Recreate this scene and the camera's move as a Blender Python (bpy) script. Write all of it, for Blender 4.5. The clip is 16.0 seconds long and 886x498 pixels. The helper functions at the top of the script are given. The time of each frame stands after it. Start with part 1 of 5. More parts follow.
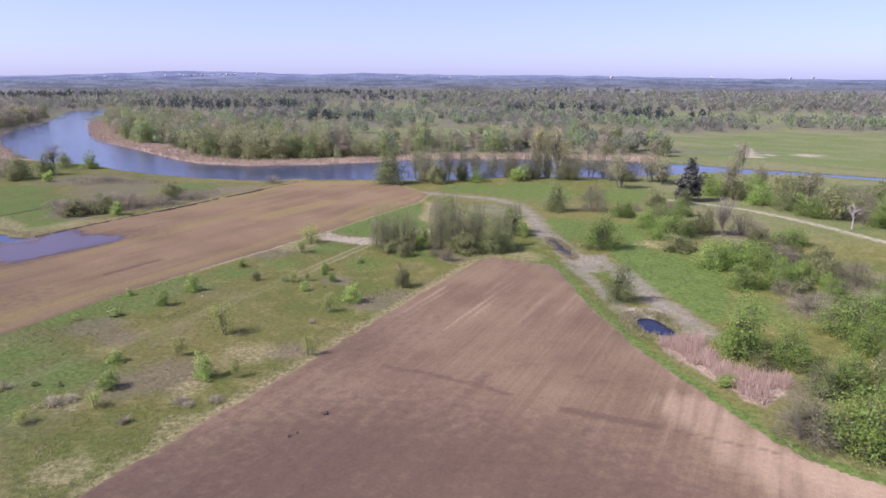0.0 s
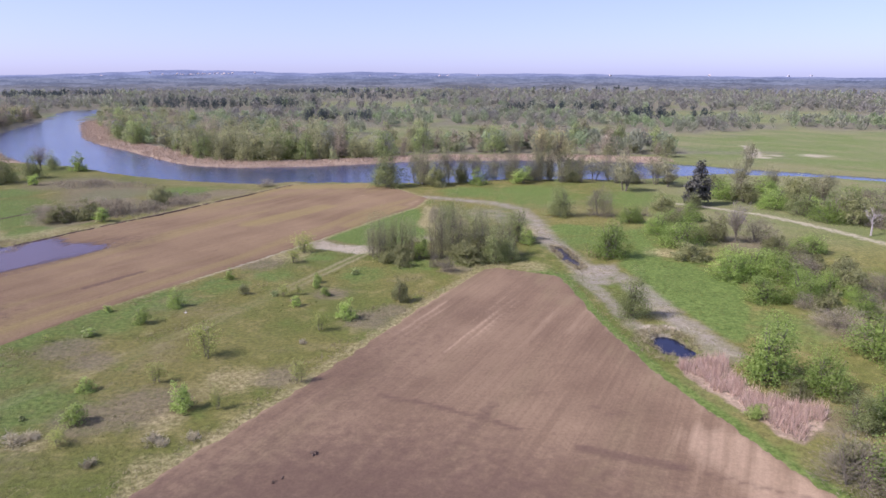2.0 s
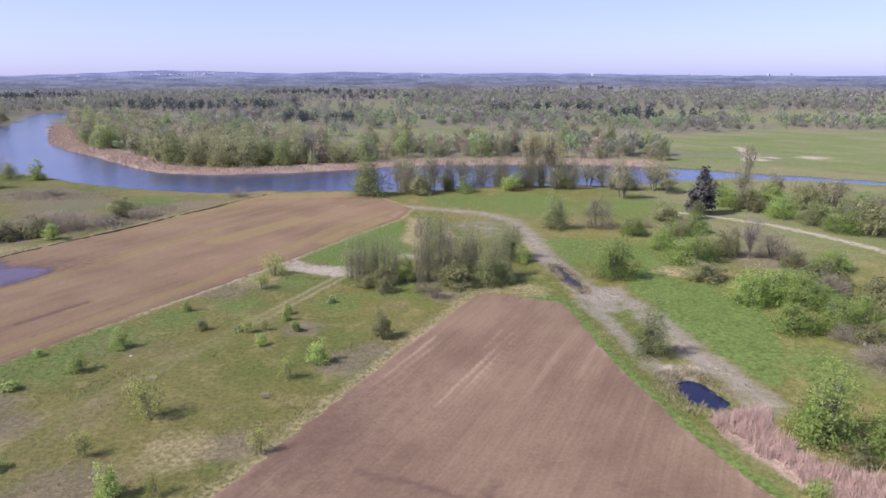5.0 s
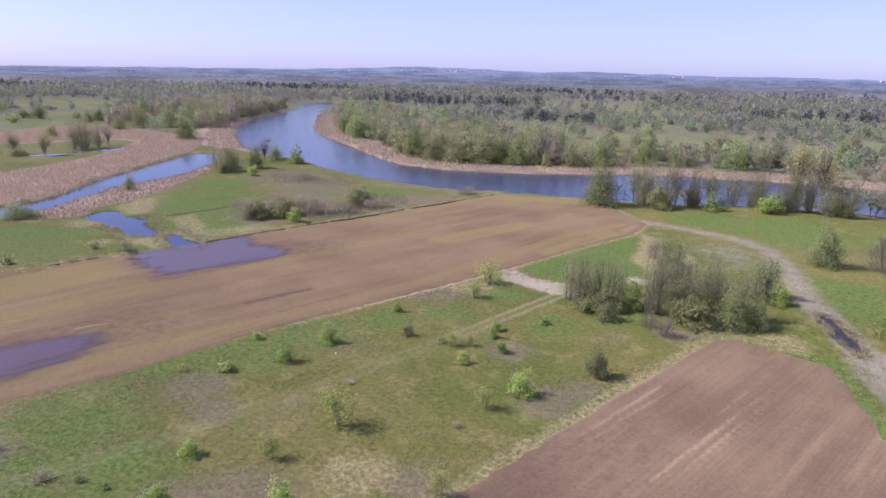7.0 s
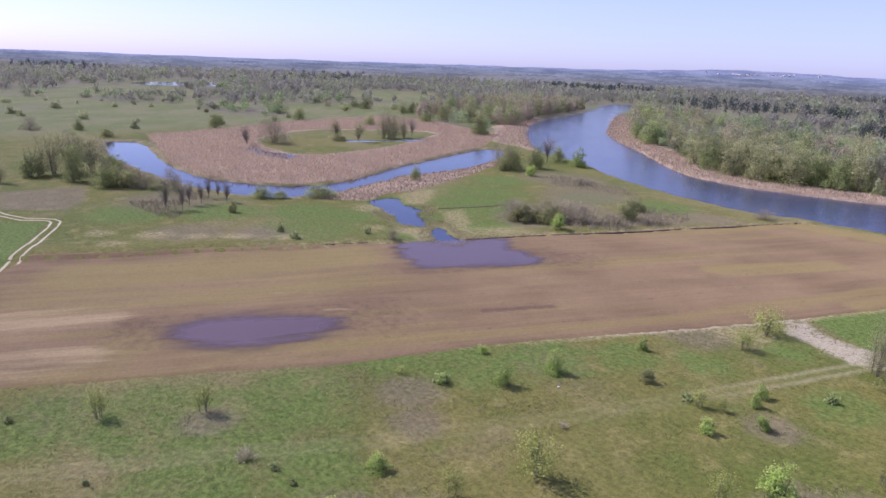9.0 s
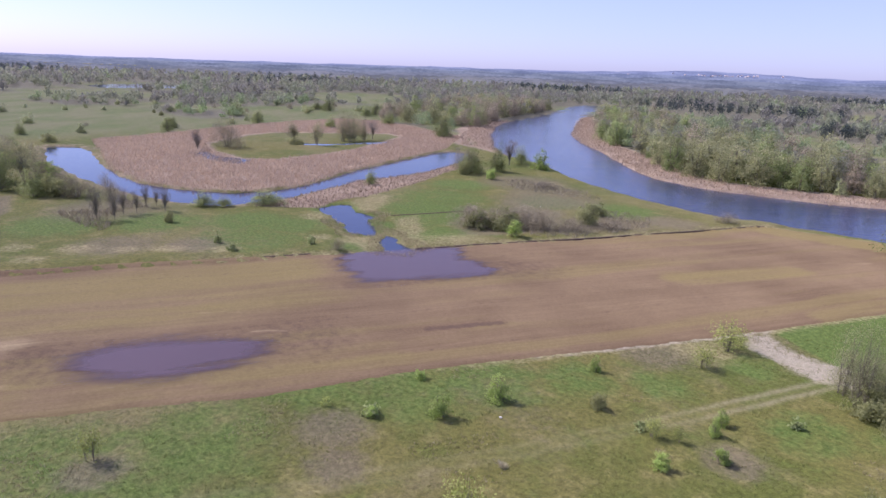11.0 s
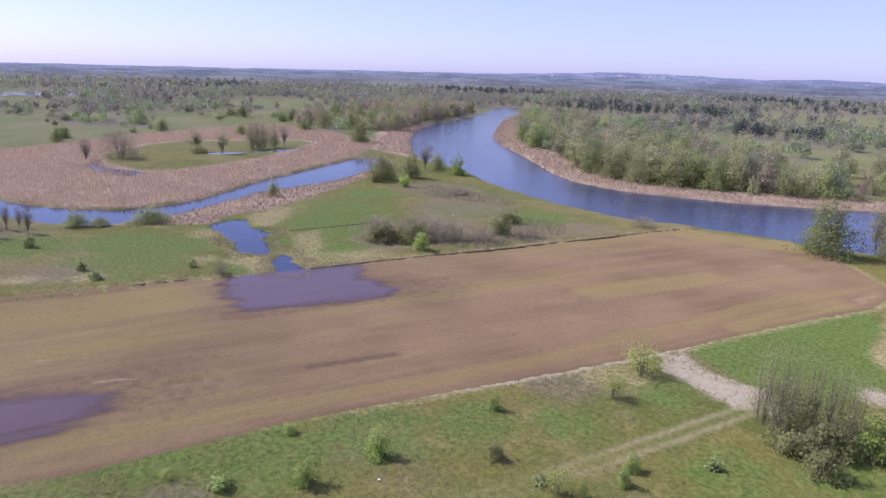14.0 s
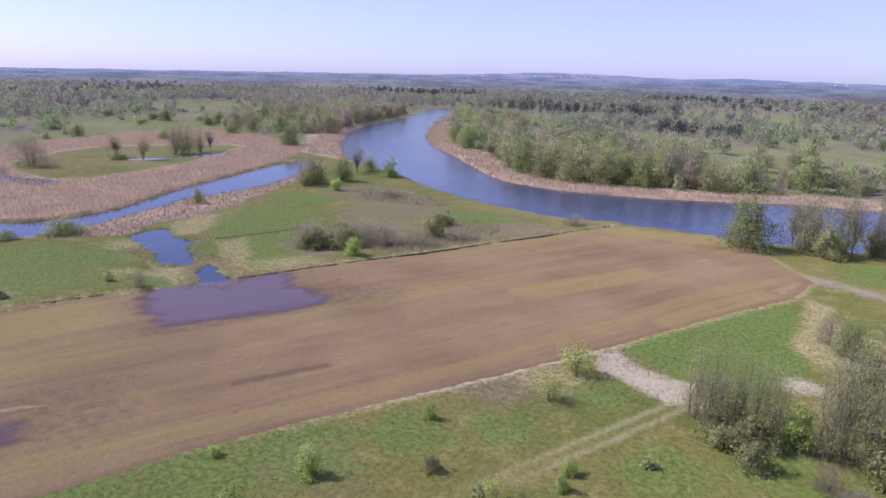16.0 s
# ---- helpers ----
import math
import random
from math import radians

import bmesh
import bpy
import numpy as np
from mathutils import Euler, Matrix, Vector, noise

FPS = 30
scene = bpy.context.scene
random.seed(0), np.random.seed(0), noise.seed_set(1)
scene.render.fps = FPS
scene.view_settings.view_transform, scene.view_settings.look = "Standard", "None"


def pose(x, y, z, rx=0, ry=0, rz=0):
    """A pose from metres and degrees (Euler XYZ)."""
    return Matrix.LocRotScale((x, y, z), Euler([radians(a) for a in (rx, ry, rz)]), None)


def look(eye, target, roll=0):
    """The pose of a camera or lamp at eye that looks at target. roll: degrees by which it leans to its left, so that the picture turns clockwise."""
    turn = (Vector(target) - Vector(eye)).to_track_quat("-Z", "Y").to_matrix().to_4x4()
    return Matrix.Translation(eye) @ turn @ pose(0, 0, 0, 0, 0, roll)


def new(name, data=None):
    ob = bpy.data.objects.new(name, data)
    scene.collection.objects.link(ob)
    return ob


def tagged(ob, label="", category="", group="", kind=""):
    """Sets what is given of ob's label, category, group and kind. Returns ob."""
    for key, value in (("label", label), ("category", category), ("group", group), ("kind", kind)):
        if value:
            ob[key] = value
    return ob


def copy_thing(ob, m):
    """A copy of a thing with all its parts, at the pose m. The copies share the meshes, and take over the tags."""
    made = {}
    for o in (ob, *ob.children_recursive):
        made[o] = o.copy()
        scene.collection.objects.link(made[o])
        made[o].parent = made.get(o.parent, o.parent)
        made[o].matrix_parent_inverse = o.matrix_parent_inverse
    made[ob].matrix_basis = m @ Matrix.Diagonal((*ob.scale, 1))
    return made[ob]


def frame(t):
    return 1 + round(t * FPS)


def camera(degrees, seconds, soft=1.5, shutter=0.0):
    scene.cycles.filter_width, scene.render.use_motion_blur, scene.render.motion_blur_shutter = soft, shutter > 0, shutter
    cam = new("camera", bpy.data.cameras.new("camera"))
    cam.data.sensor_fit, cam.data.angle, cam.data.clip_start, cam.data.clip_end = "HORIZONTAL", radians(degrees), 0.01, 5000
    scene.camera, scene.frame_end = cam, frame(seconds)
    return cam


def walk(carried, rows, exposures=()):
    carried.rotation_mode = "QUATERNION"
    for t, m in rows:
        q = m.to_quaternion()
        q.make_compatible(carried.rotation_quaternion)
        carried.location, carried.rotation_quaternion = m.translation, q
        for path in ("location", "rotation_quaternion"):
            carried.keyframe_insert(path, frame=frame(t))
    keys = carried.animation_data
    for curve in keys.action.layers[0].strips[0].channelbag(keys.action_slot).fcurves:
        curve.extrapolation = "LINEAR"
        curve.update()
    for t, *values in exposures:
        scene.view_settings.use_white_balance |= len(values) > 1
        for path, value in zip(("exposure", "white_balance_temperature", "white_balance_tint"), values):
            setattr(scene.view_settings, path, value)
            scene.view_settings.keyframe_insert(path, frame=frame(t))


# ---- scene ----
cam = camera(67.2, 16.0, soft=1.55)

PATH = [
    (0, (2.758, -4.636, 33.124), (2.613, -2.705, 32.624), 0.1),
    (0.5, (2.607, -3.072, 33.148), (2.459, -1.141, 32.647), 0.0),
    (1, (2.393, -1.373, 33.234), (2.247, 0.557, 32.731), -0.0),
    (1.5, (2.11, 0.497, 33.267), (1.966, 2.428, 32.764), 0.0),
    (2, (1.876, 2.557, 33.358), (1.736, 4.488, 32.854), -0.0),
    (2.5, (1.529, 4.686, 33.318), (1.397, 6.617, 32.814), -0.1),
    (3, (1.284, 6.904, 33.4), (1.155, 8.835, 32.896), -0.1),
    (5.5, (0.109, 18.522, 33.653), (0.019, 20.455, 33.148), -0.2),
    (6, (-0.33, 20.941, 33.624), (-0.571, 22.861, 33.119), 0.1),
    (6.5, (-0.62, 23.429, 33.6), (-1.041, 25.317, 33.095), 0.5),
    (7, (-0.9, 26.0, 33.6), (-1.647, 27.788, 33.087), 1.2),
    (7.5, (-0.95, 28.639, 33.68), (-2.223, 30.087, 33.147), 2.3),
    (8, (-1.002, 31.283, 33.773), (-2.386, 32.623, 33.236), 2.6),
    (8.5, (-1.344, 33.575, 33.807), (-2.757, 34.884, 33.268), 2.6),
    (9, (-1.625, 36.002, 33.79), (-3.048, 37.301, 33.254), 2.4),
    (9.2, (-1.851, 36.805, 33.792), (-3.234, 38.147, 33.258), 2.4),
    (11.5, (-4.677, 46.345, 33.469), (-6.044, 47.706, 32.942), 2.3),
    (12, (-5.163, 48.382, 33.466), (-6.528, 49.746, 32.94), 2.3),
    (12.5, (-5.575, 50.365, 33.413), (-6.94, 51.729, 32.89), 1.9),
    (13, (-6.209, 52.327, 33.294), (-7.494, 53.769, 32.777), 2.0),
    (13.5, (-6.683, 54.097, 33.277), (-7.929, 55.575, 32.762), 1.8),
    (14, (-7.084, 55.826, 33.286), (-8.31, 57.321, 32.774), 1.8),
    (14.5, (-7.241, 56.996, 33.172), (-8.424, 58.526, 32.664), 1.6),
    (15, (-7.474, 57.521, 33.226), (-8.629, 59.073, 32.72), 1.6),
    (15.5, (-7.559, 57.638, 33.25), (-8.662, 59.228, 32.746), 1.5),
    (16, (-7.655, 57.751, 33.255), (-8.731, 59.36, 32.751), 1.5),
]
walk(cam, [(t, look(eye, target, roll)) for t, eye, target, roll in PATH], exposures=[(0, 0.77, 5640, 30), (16, 0.77, 5640, 30)])

# ---- world, sun, exposure ----
SUN_WAY = Vector((-0.90, -0.36, 0.98)).normalized()
world = bpy.data.worlds.new("sky")
scene.world = world
world.use_nodes = True
wt = world.node_tree
sky = wt.nodes.new("ShaderNodeTexSky")
sky.sky_type = "NISHITA"
sky.sun_disc = False
sky.sun_elevation = math.asin(SUN_WAY.z)
sky.sun_rotation = math.atan2(SUN_WAY.x, SUN_WAY.y)
sky.air_density, sky.dust_density, sky.ozone_density = 0.8, 0.8, 4.0
wt.nodes["Background"].inputs["Strength"].default_value = 0.11
veil = wt.nodes.new("ShaderNodeMix")  # thin high haze over the clear sky
veil.data_type = "RGBA"
veil.inputs[0].default_value = 0.45
veil.inputs[7].default_value = (3.45, 3.27, 4.75, 1)
wt.links.new(sky.outputs["Color"], veil.inputs[6])
wt.links.new(veil.outputs[2], wt.nodes["Background"].inputs["Color"])
sun_data = bpy.data.lights.new("sun", "SUN")
sun_data.energy, sun_data.angle, sun_data.color = 3.9, radians(0.55), (1.0, 0.91, 0.78)
sun = new("sun", sun_data)
sun.matrix_world = look(SUN_WAY * 100, (0, 0, 0))


# ---- materials ----
class Nodes:
    """A small builder of node materials."""

    def __init__(self, name):
        self.mat = bpy.data.materials.new(name)
        self.mat.use_nodes = True
        self.t = self.mat.node_tree
        self.t.nodes.clear()
        self.out = self.t.nodes.new("ShaderNodeOutputMaterial")

    def put(self, socket, value):
        if hasattr(value, "is_linked"):
            self.t.links.new(value, socket)
        elif isinstance(value, tuple) and len(value) == 3 and socket.type == "RGBA":
            socket.default_value = (*value, 1)
        else:
            socket.default_value = value

    def node(self, kind, **values):
        n = self.t.nodes.new(kind)
        for key, value in values.items():
            self.put(n.inputs[key.replace("_", " ")], value)
        return n

    def noise(self, scale, detail=3.0, rough=0.55, vector=None):
        n = self.node("ShaderNodeTexNoise", Scale=scale, Detail=detail, Roughness=rough)
        self.t.links.new(vector or self.place(), n.inputs["Vector"])
        return n.outputs["Fac"]

    def place(self):
        return self.node("ShaderNodeNewGeometry").outputs["Position"]

    def stretched(self, angle, scale):
        """Places turned so that y runs along the heading (angle, clockwise from y), then scaled."""
        m = self.node("ShaderNodeMapping", Rotation=(0, 0, -angle), Scale=tuple(1 / v for v in scale))
        m.vector_type = "TEXTURE"
        self.t.links.new(self.place(), m.inputs["Vector"])
        return m.outputs["Vector"]

    def attr(self, name):
        n = self.node("ShaderNodeAttribute")
        n.attribute_name = name
        return n.outputs["Fac"]

    def ramp(self, fac, lo, hi, a=0.0, b=1.0):
        n = self.node("ShaderNodeMapRange", Value=fac)
        n.interpolation_type = "SMOOTHSTEP"
        for i, v in zip((1, 2, 3, 4), (lo, hi, a, b)):
            n.inputs[i].default_value = v
        return n.outputs["Result"]

    def math(self, op, a, b=0.0):
        n = self.t.nodes.new("ShaderNodeMath")
        n.operation = op
        self.put(n.inputs[0], a)
        self.put(n.inputs[1], b)
        return n.outputs[0]

    def mix(self, fac, a, b, blend="MIX"):
        n = self.t.nodes.new("ShaderNodeMix")
        n.data_type, n.blend_type = "RGBA", blend
        self.put(n.inputs[0], fac)
        self.put(n.inputs[6], a)
        self.put(n.inputs[7], b)
        return n.outputs[2]

    def grey(self, value):
        n = self.t.nodes.new("ShaderNodeCombineColor")
        for i in range(3):
            self.put(n.inputs[i], value)
        return n.outputs[0]

    def bump(self, height, distance, strength=1.0):
        n = self.node("ShaderNodeBump", Strength=strength, Distance=distance)
        self.t.links.new(height, n.inputs["Height"])
        return n.outputs["Normal"]

    def surface(self, colour, rough=0.9, normal=None, **more):
        n = self.node("ShaderNodeBsdfPrincipled", Base_Color=colour, Roughness=rough)
        for key, value in more.items():
            self.put(n.inputs[key.replace("_", " ")], value)
        if normal is not None:
            self.t.links.new(normal, n.inputs["Normal"])
        self.t.links.new(n.outputs[0], self.out.inputs["Surface"])
        return self.mat


def edge_mask(m, name, soft=0.5, scale=0.35):
    """A ground cover's mask with a frayed edge."""
    n = m.math("SUBTRACT", m.noise(scale, 4.0, 0.65), 0.5)
    return m.ramp(m.math("ADD", m.attr(name), m.math("MULTIPLY", n, 1.1)), 0.5 - soft / 2, 0.5 + soft / 2)


def ground_material():
    m = Nodes("meadow_grass")
    broad, mid, fine, hair = m.noise(0.035, 4), m.noise(0.28, 4), m.noise(1.7, 4, 0.7), m.noise(9.0, 3, 0.7)
    plots, veins = m.noise(0.010, 3, 0.5, m.stretched(0.5, (1, 2.4, 1))), m.noise(0.11, 5, 0.65)
    c = m.mix(m.ramp(broad, 0.38, 0.62), (0.099, 0.119, 0.024), (0.145, 0.138, 0.037))
    c = m.mix(m.ramp(plots, 0.52, 0.66, 0, 0.5), c, (0.215, 0.185, 0.092))
    c = m.mix(m.ramp(veins, 0.52, 0.72, 0, 0.6), c, (0.184, 0.158, 0.076))
    c = m.mix(m.ramp(mid, 0.50, 0.75, 0, 0.65), c, (0.232, 0.206, 0.076))
    c = m.mix(m.ramp(mid, 0.45, 0.25, 0, 0.5), c, (0.104, 0.148, 0.028))
    far_grass = m.mix(m.ramp(m.noise(0.02, 4, 0.6, m.stretched(0.7, (1, 2.5, 1))), 0.38, 0.62), (0.118, 0.148, 0.048), (0.178, 0.174, 0.082))
    c = m.mix(m.attr("pasture"), c, m.mix(m.ramp(mid, 0.4, 0.7, 0, 0.6), far_grass, (0.150, 0.176, 0.062)))
    c = m.mix(m.attr("litter"), c, m.mix(m.ramp(veins, 0.35, 0.65), (0.125, 0.118, 0.080), (0.170, 0.160, 0.105)))
    c = m.mix(edge_mask(m, "lush", 0.6), c, m.mix(m.ramp(fine, 0.3, 0.7), (0.083, 0.133, 0.024), (0.120, 0.163, 0.038)))
    c = m.mix(m.math("MULTIPLY", edge_mask(m, "brown", 0.8, 0.8), 0.62), c, m.mix(mid, (0.150, 0.118, 0.080), (0.200, 0.165, 0.110)))
    c = m.mix(m.math("MULTIPLY", edge_mask(m, "dry", 0.7, 0.6), 0.72), c, m.mix(m.ramp(fine, 0.35, 0.65), (0.235, 0.205, 0.088), (0.345, 0.300, 0.155)))
    c = m.mix(edge_mask(m, "reed", 0.5), c, m.mix(m.ramp(veins, 0.35, 0.65), (0.235, 0.178, 0.120), (0.345, 0.270, 0.180)))
    tone = m.math("ADD", m.ramp(fine, 0.3, 0.7, 0.74, 1.24), m.ramp(hair, 0.3, 0.7, -0.2, 0.2))
    c = m.mix(1.0, c, m.grey(tone), "MULTIPLY")
    grit = m.math("ADD", m.math("MULTIPLY", fine, 0.5), m.math("MULTIPLY", hair, 0.5))
    c = m.mix(m.math("MULTIPLY", edge_mask(m, "mud", 0.8, 0.4), 0.8), c, m.mix(m.ramp(grit, 0.35, 0.65), (0.215, 0.190, 0.148), (0.295, 0.265, 0.210)))
    c = m.mix(m.math("MULTIPLY", edge_mask(m, "bare", 0.6, 0.7), 0.88), c, m.mix(m.ramp(grit, 0.35, 0.65), (0.300, 0.262, 0.180), (0.430, 0.388, 0.285)))
    c = m.mix(m.math("MULTIPLY", m.attr("rut"), m.ramp(mid, 0.2, 0.7, 0.75, 1.0)), c, m.mix(m.ramp(grit, 0.35, 0.65), (0.260, 0.235, 0.125), (0.370, 0.330, 0.205)))
    h = m.math("ADD", m.math("MULTIPLY", fine, 0.6), m.math("MULTIPLY", hair, 0.25))
    return m.surface(c, 0.95, m.bump(h, 0.30), Specular_IOR_Level=0.15, Diffuse_Roughness=0.45)


def soil_material(name, angle, dark, light, sand, young, green):
    m = Nodes(name)
    along = m.stretched(angle, (0.5, 0.04, 1))
    rows = m.stretched(angle, (1.15, 0.02, 1))
    broad, mid, fine, clod = m.noise(0.045, 4), m.noise(1.0, 4, 0.6, along), m.noise(2.6, 4, 0.7), m.noise(11.0, 3, 0.75)
    furrow = m.noise(1.0, 3, 0.6, rows)
    drill = m.noise(1.0, 2, 0.5, m.stretched(angle, (3.0, 0.012, 1)))
    c = m.mix(m.ramp(broad, 0.35, 0.65), dark, light)
    c = m.mix(m.ramp(mid, 0.35, 0.7, 0, 0.6), c, light)
    strips = m.noise(1.0, 3, 0.55, m.stretched(angle, (0.16, 0.012, 1)))
    c = m.mix(m.ramp(strips, 0.50, 0.66, 0, green), c, young)
    c = m.mix(m.ramp(strips, 0.46, 0.34, 0, 0.35), c, dark)
    c = m.mix(m.ramp(furrow, 0.45, 0.65, 0, 0.20), c, dark)
    c = m.mix(m.ramp(drill, 0.46, 0.62, 0, 0.16), c, tuple(v * 0.72 for v in dark))
    c = m.mix(m.math("MULTIPLY", m.ramp(m.math("ADD", m.attr("young"), m.math("SUBTRACT", mid, 0.5)), 0.2, 0.9), 0.75), c, young)
    c = m.mix(m.math("MULTIPLY", m.ramp(m.math("ADD", m.attr("sandy"), m.math("MULTIPLY", m.math("SUBTRACT", mid, 0.5), 1.2)), 0.25, 0.9), 0.85), c, sand)
    wet = m.ramp(m.math("ADD", m.attr("moist"), m.math("SUBTRACT", m.noise(0.8, 4), 0.5)), 0.2, 0.85)
    c = m.mix(m.math("MULTIPLY", wet, 0.75), c, (0.100, 0.066, 0.046))
    tone = m.math("ADD", m.ramp(fine, 0.25, 0.75, 0.86, 1.1), m.ramp(clod, 0.2, 0.8, -0.14, 0.14))
    c = m.mix(1.0, c, m.grey(tone), "MULTIPLY")
    h = m.math("ADD", m.math("ADD", m.math("MULTIPLY", furrow, 0.22), m.math("MULTIPLY", clod, 0.22)), m.math("MULTIPLY", fine, 0.3))
    return m.surface(c, 0.95, m.bump(h, 0.12), Specular_IOR_Level=0.12, Diffuse_Roughness=0.45)


def water_material(name, colour, rough, wave, scale):
    m = Nodes(name)
    ripple = m.noise(scale, 3, 0.6, m.stretched(0.6, (1, 0.45, 1)))
    c = m.mix(m.ramp(m.noise(0.03, 3), 0.35, 0.65), colour, tuple(v * 0.7 for v in colour))
    return m.surface(c, rough, m.bump(ripple, wave), IOR=1.33, Specular_IOR_Level=0.5)


def puddle_material(name, colour):
    """Turbid standing water that thins out into a film and then bare soil."""
    m = Nodes(name)
    along = m.stretched(0.41, (0.45, 0.05, 1))
    frayed = m.math("ADD", m.attr("depth"), m.math("MULTIPLY", m.math("SUBTRACT", m.noise(1.0, 4, 0.6, along), 0.5), 0.9))
    m.surface(m.mix(m.noise(0.08, 3), colour, tuple(v * 0.8 for v in colour)), 0.2, None, IOR=1.33, Specular_IOR_Level=0.32)
    water_node = m.out.inputs["Surface"].links[0].from_socket
    x = m.node("ShaderNodeMixShader", Fac=m.ramp(frayed, 0.10, 0.80, 0.0, 0.94))
    m.t.links.new(m.t.nodes.new("ShaderNodeBsdfTransparent").outputs[0], x.inputs[1])
    m.t.links.new(water_node, x.inputs[2])
    m.t.links.new(x.outputs[0], m.out.inputs["Surface"])
    return m.mat


def leaf_material(name, a, b, glow=0.42):
    m = Nodes(name)
    r = m.node("ShaderNodeNewGeometry").outputs["Random Per Island"]
    o = m.node("ShaderNodeObjectInfo").outputs["Random"]
    c = m.mix(r, a, b)
    c = m.mix(1.0, c, m.grey(m.ramp(o, 0, 1, 0.8, 1.2)), "MULTIPLY")
    return leafy(m, c, glow)


def leafy(m, c, glow):
    """Thin leaves: part of the light comes back, part goes through."""
    d = m.node("ShaderNodeBsdfPrincipled", Base_Color=c, Roughness=0.7)
    d.inputs["Specular IOR Level"].default_value = 0.2
    t = m.node("ShaderNodeBsdfTranslucent", Color=c)
    x = m.node("ShaderNodeMixShader", Fac=glow)
    m.t.links.new(d.outputs[0], x.inputs[1])
    m.t.links.new(t.outputs[0], x.inputs[2])
    m.t.links.new(x.outputs[0], m.out.inputs["Surface"])
    return m.mat


def bark_material(name, a, b):
    m = Nodes(name)
    n = m.noise(6.0, 4, 0.7)
    return m.surface(m.mix(n, a, b), 0.9, m.bump(n, 0.02), Specular_IOR_Level=0.2)


def wood_canopy_material(name):
    """Distant woods: each tree has its own tint, from dark conifer over bare grey-brown and olive to spring green."""
    m = Nodes(name)
    r = m.node("ShaderNodeNewGeometry").outputs["Random Per Island"]
    t = m.attr("tint")
    c = m.mix(m.ramp(t, 0.0, 0.27), (0.062, 0.082, 0.074), (0.268, 0.258, 0.212))
    c = m.mix(m.ramp(t, 0.32, 0.50), c, (0.292, 0.310, 0.202))
    c = m.mix(m.ramp(t, 0.50, 0.72), c, (0.288, 0.358, 0.180))
    c = m.mix(m.ramp(t, 0.80, 1.0), c, (0.345, 0.440, 0.190))
    twigs = m.noise(0.9, 3, 0.7)
    c = m.mix(1.0, c, m.grey(m.math("MULTIPLY", m.ramp(r, 0, 1, 0.88, 1.12), m.ramp(twigs, 0.3, 0.7, 0.85, 1.15))), "MULTIPLY")
    return leafy(m, c, 0.4)


def plain_material(name, a, b, scale, rough=0.8):
    m = Nodes(name)
    return m.surface(m.mix(m.noise(scale, 4, 0.65), a, b), rough, Specular_IOR_Level=0.25)


def haze_glow_material(name, dark, light):
    """Blue distance at the edge of sight: a far backdrop with haze painted as emission."""
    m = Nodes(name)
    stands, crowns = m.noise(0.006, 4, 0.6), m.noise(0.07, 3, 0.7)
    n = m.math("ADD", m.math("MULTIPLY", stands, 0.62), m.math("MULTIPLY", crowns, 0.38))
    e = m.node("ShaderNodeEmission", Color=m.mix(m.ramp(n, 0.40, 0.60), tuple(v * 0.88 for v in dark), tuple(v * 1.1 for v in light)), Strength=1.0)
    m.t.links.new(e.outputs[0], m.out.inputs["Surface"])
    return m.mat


GRASS = ground_material()
SOIL_NEAR = soil_material("ploughed_soil", 0.39, (0.138, 0.095, 0.057), (0.212, 0.152, 0.090), (0.34, 0.255, 0.160), (0.20, 0.17, 0.085), 0.15)
SOIL_LONG = soil_material("sown_soil", 0.41, (0.156, 0.108, 0.058), (0.226, 0.162, 0.086), (0.36, 0.285, 0.155), (0.228, 0.186, 0.066), 0.5)
RIVER_WATER = water_material("river_water", (0.030, 0.045, 0.095), 0.10, 0.16, 0.7)
STILL_WATER = water_material("still_water", (0.015, 0.026, 0.065), 0.04, 0.03, 0.9)
MUD_WATER = puddle_material("muddy_puddle_water", (0.098, 0.068, 0.074))
BOG_WATER = water_material("black_bog_water", (0.022, 0.020, 0.026), 0.35, 0.08, 2.5)
POND_WATER = water_material("dark_pond_water", (0.008, 0.012, 0.030), 0.04, 0.015, 1.5)
BARK = bark_material("grey_bark", (0.130, 0.115, 0.082), (0.235, 0.210, 0.155))
BARK_DARK = bark_material("wet_dead_stalks", (0.045, 0.038, 0.034), (0.110, 0.092, 0.078))
BARK_PALE = bark_material("bleached_wood", (0.30, 0.27, 0.235), (0.46, 0.42, 0.37))
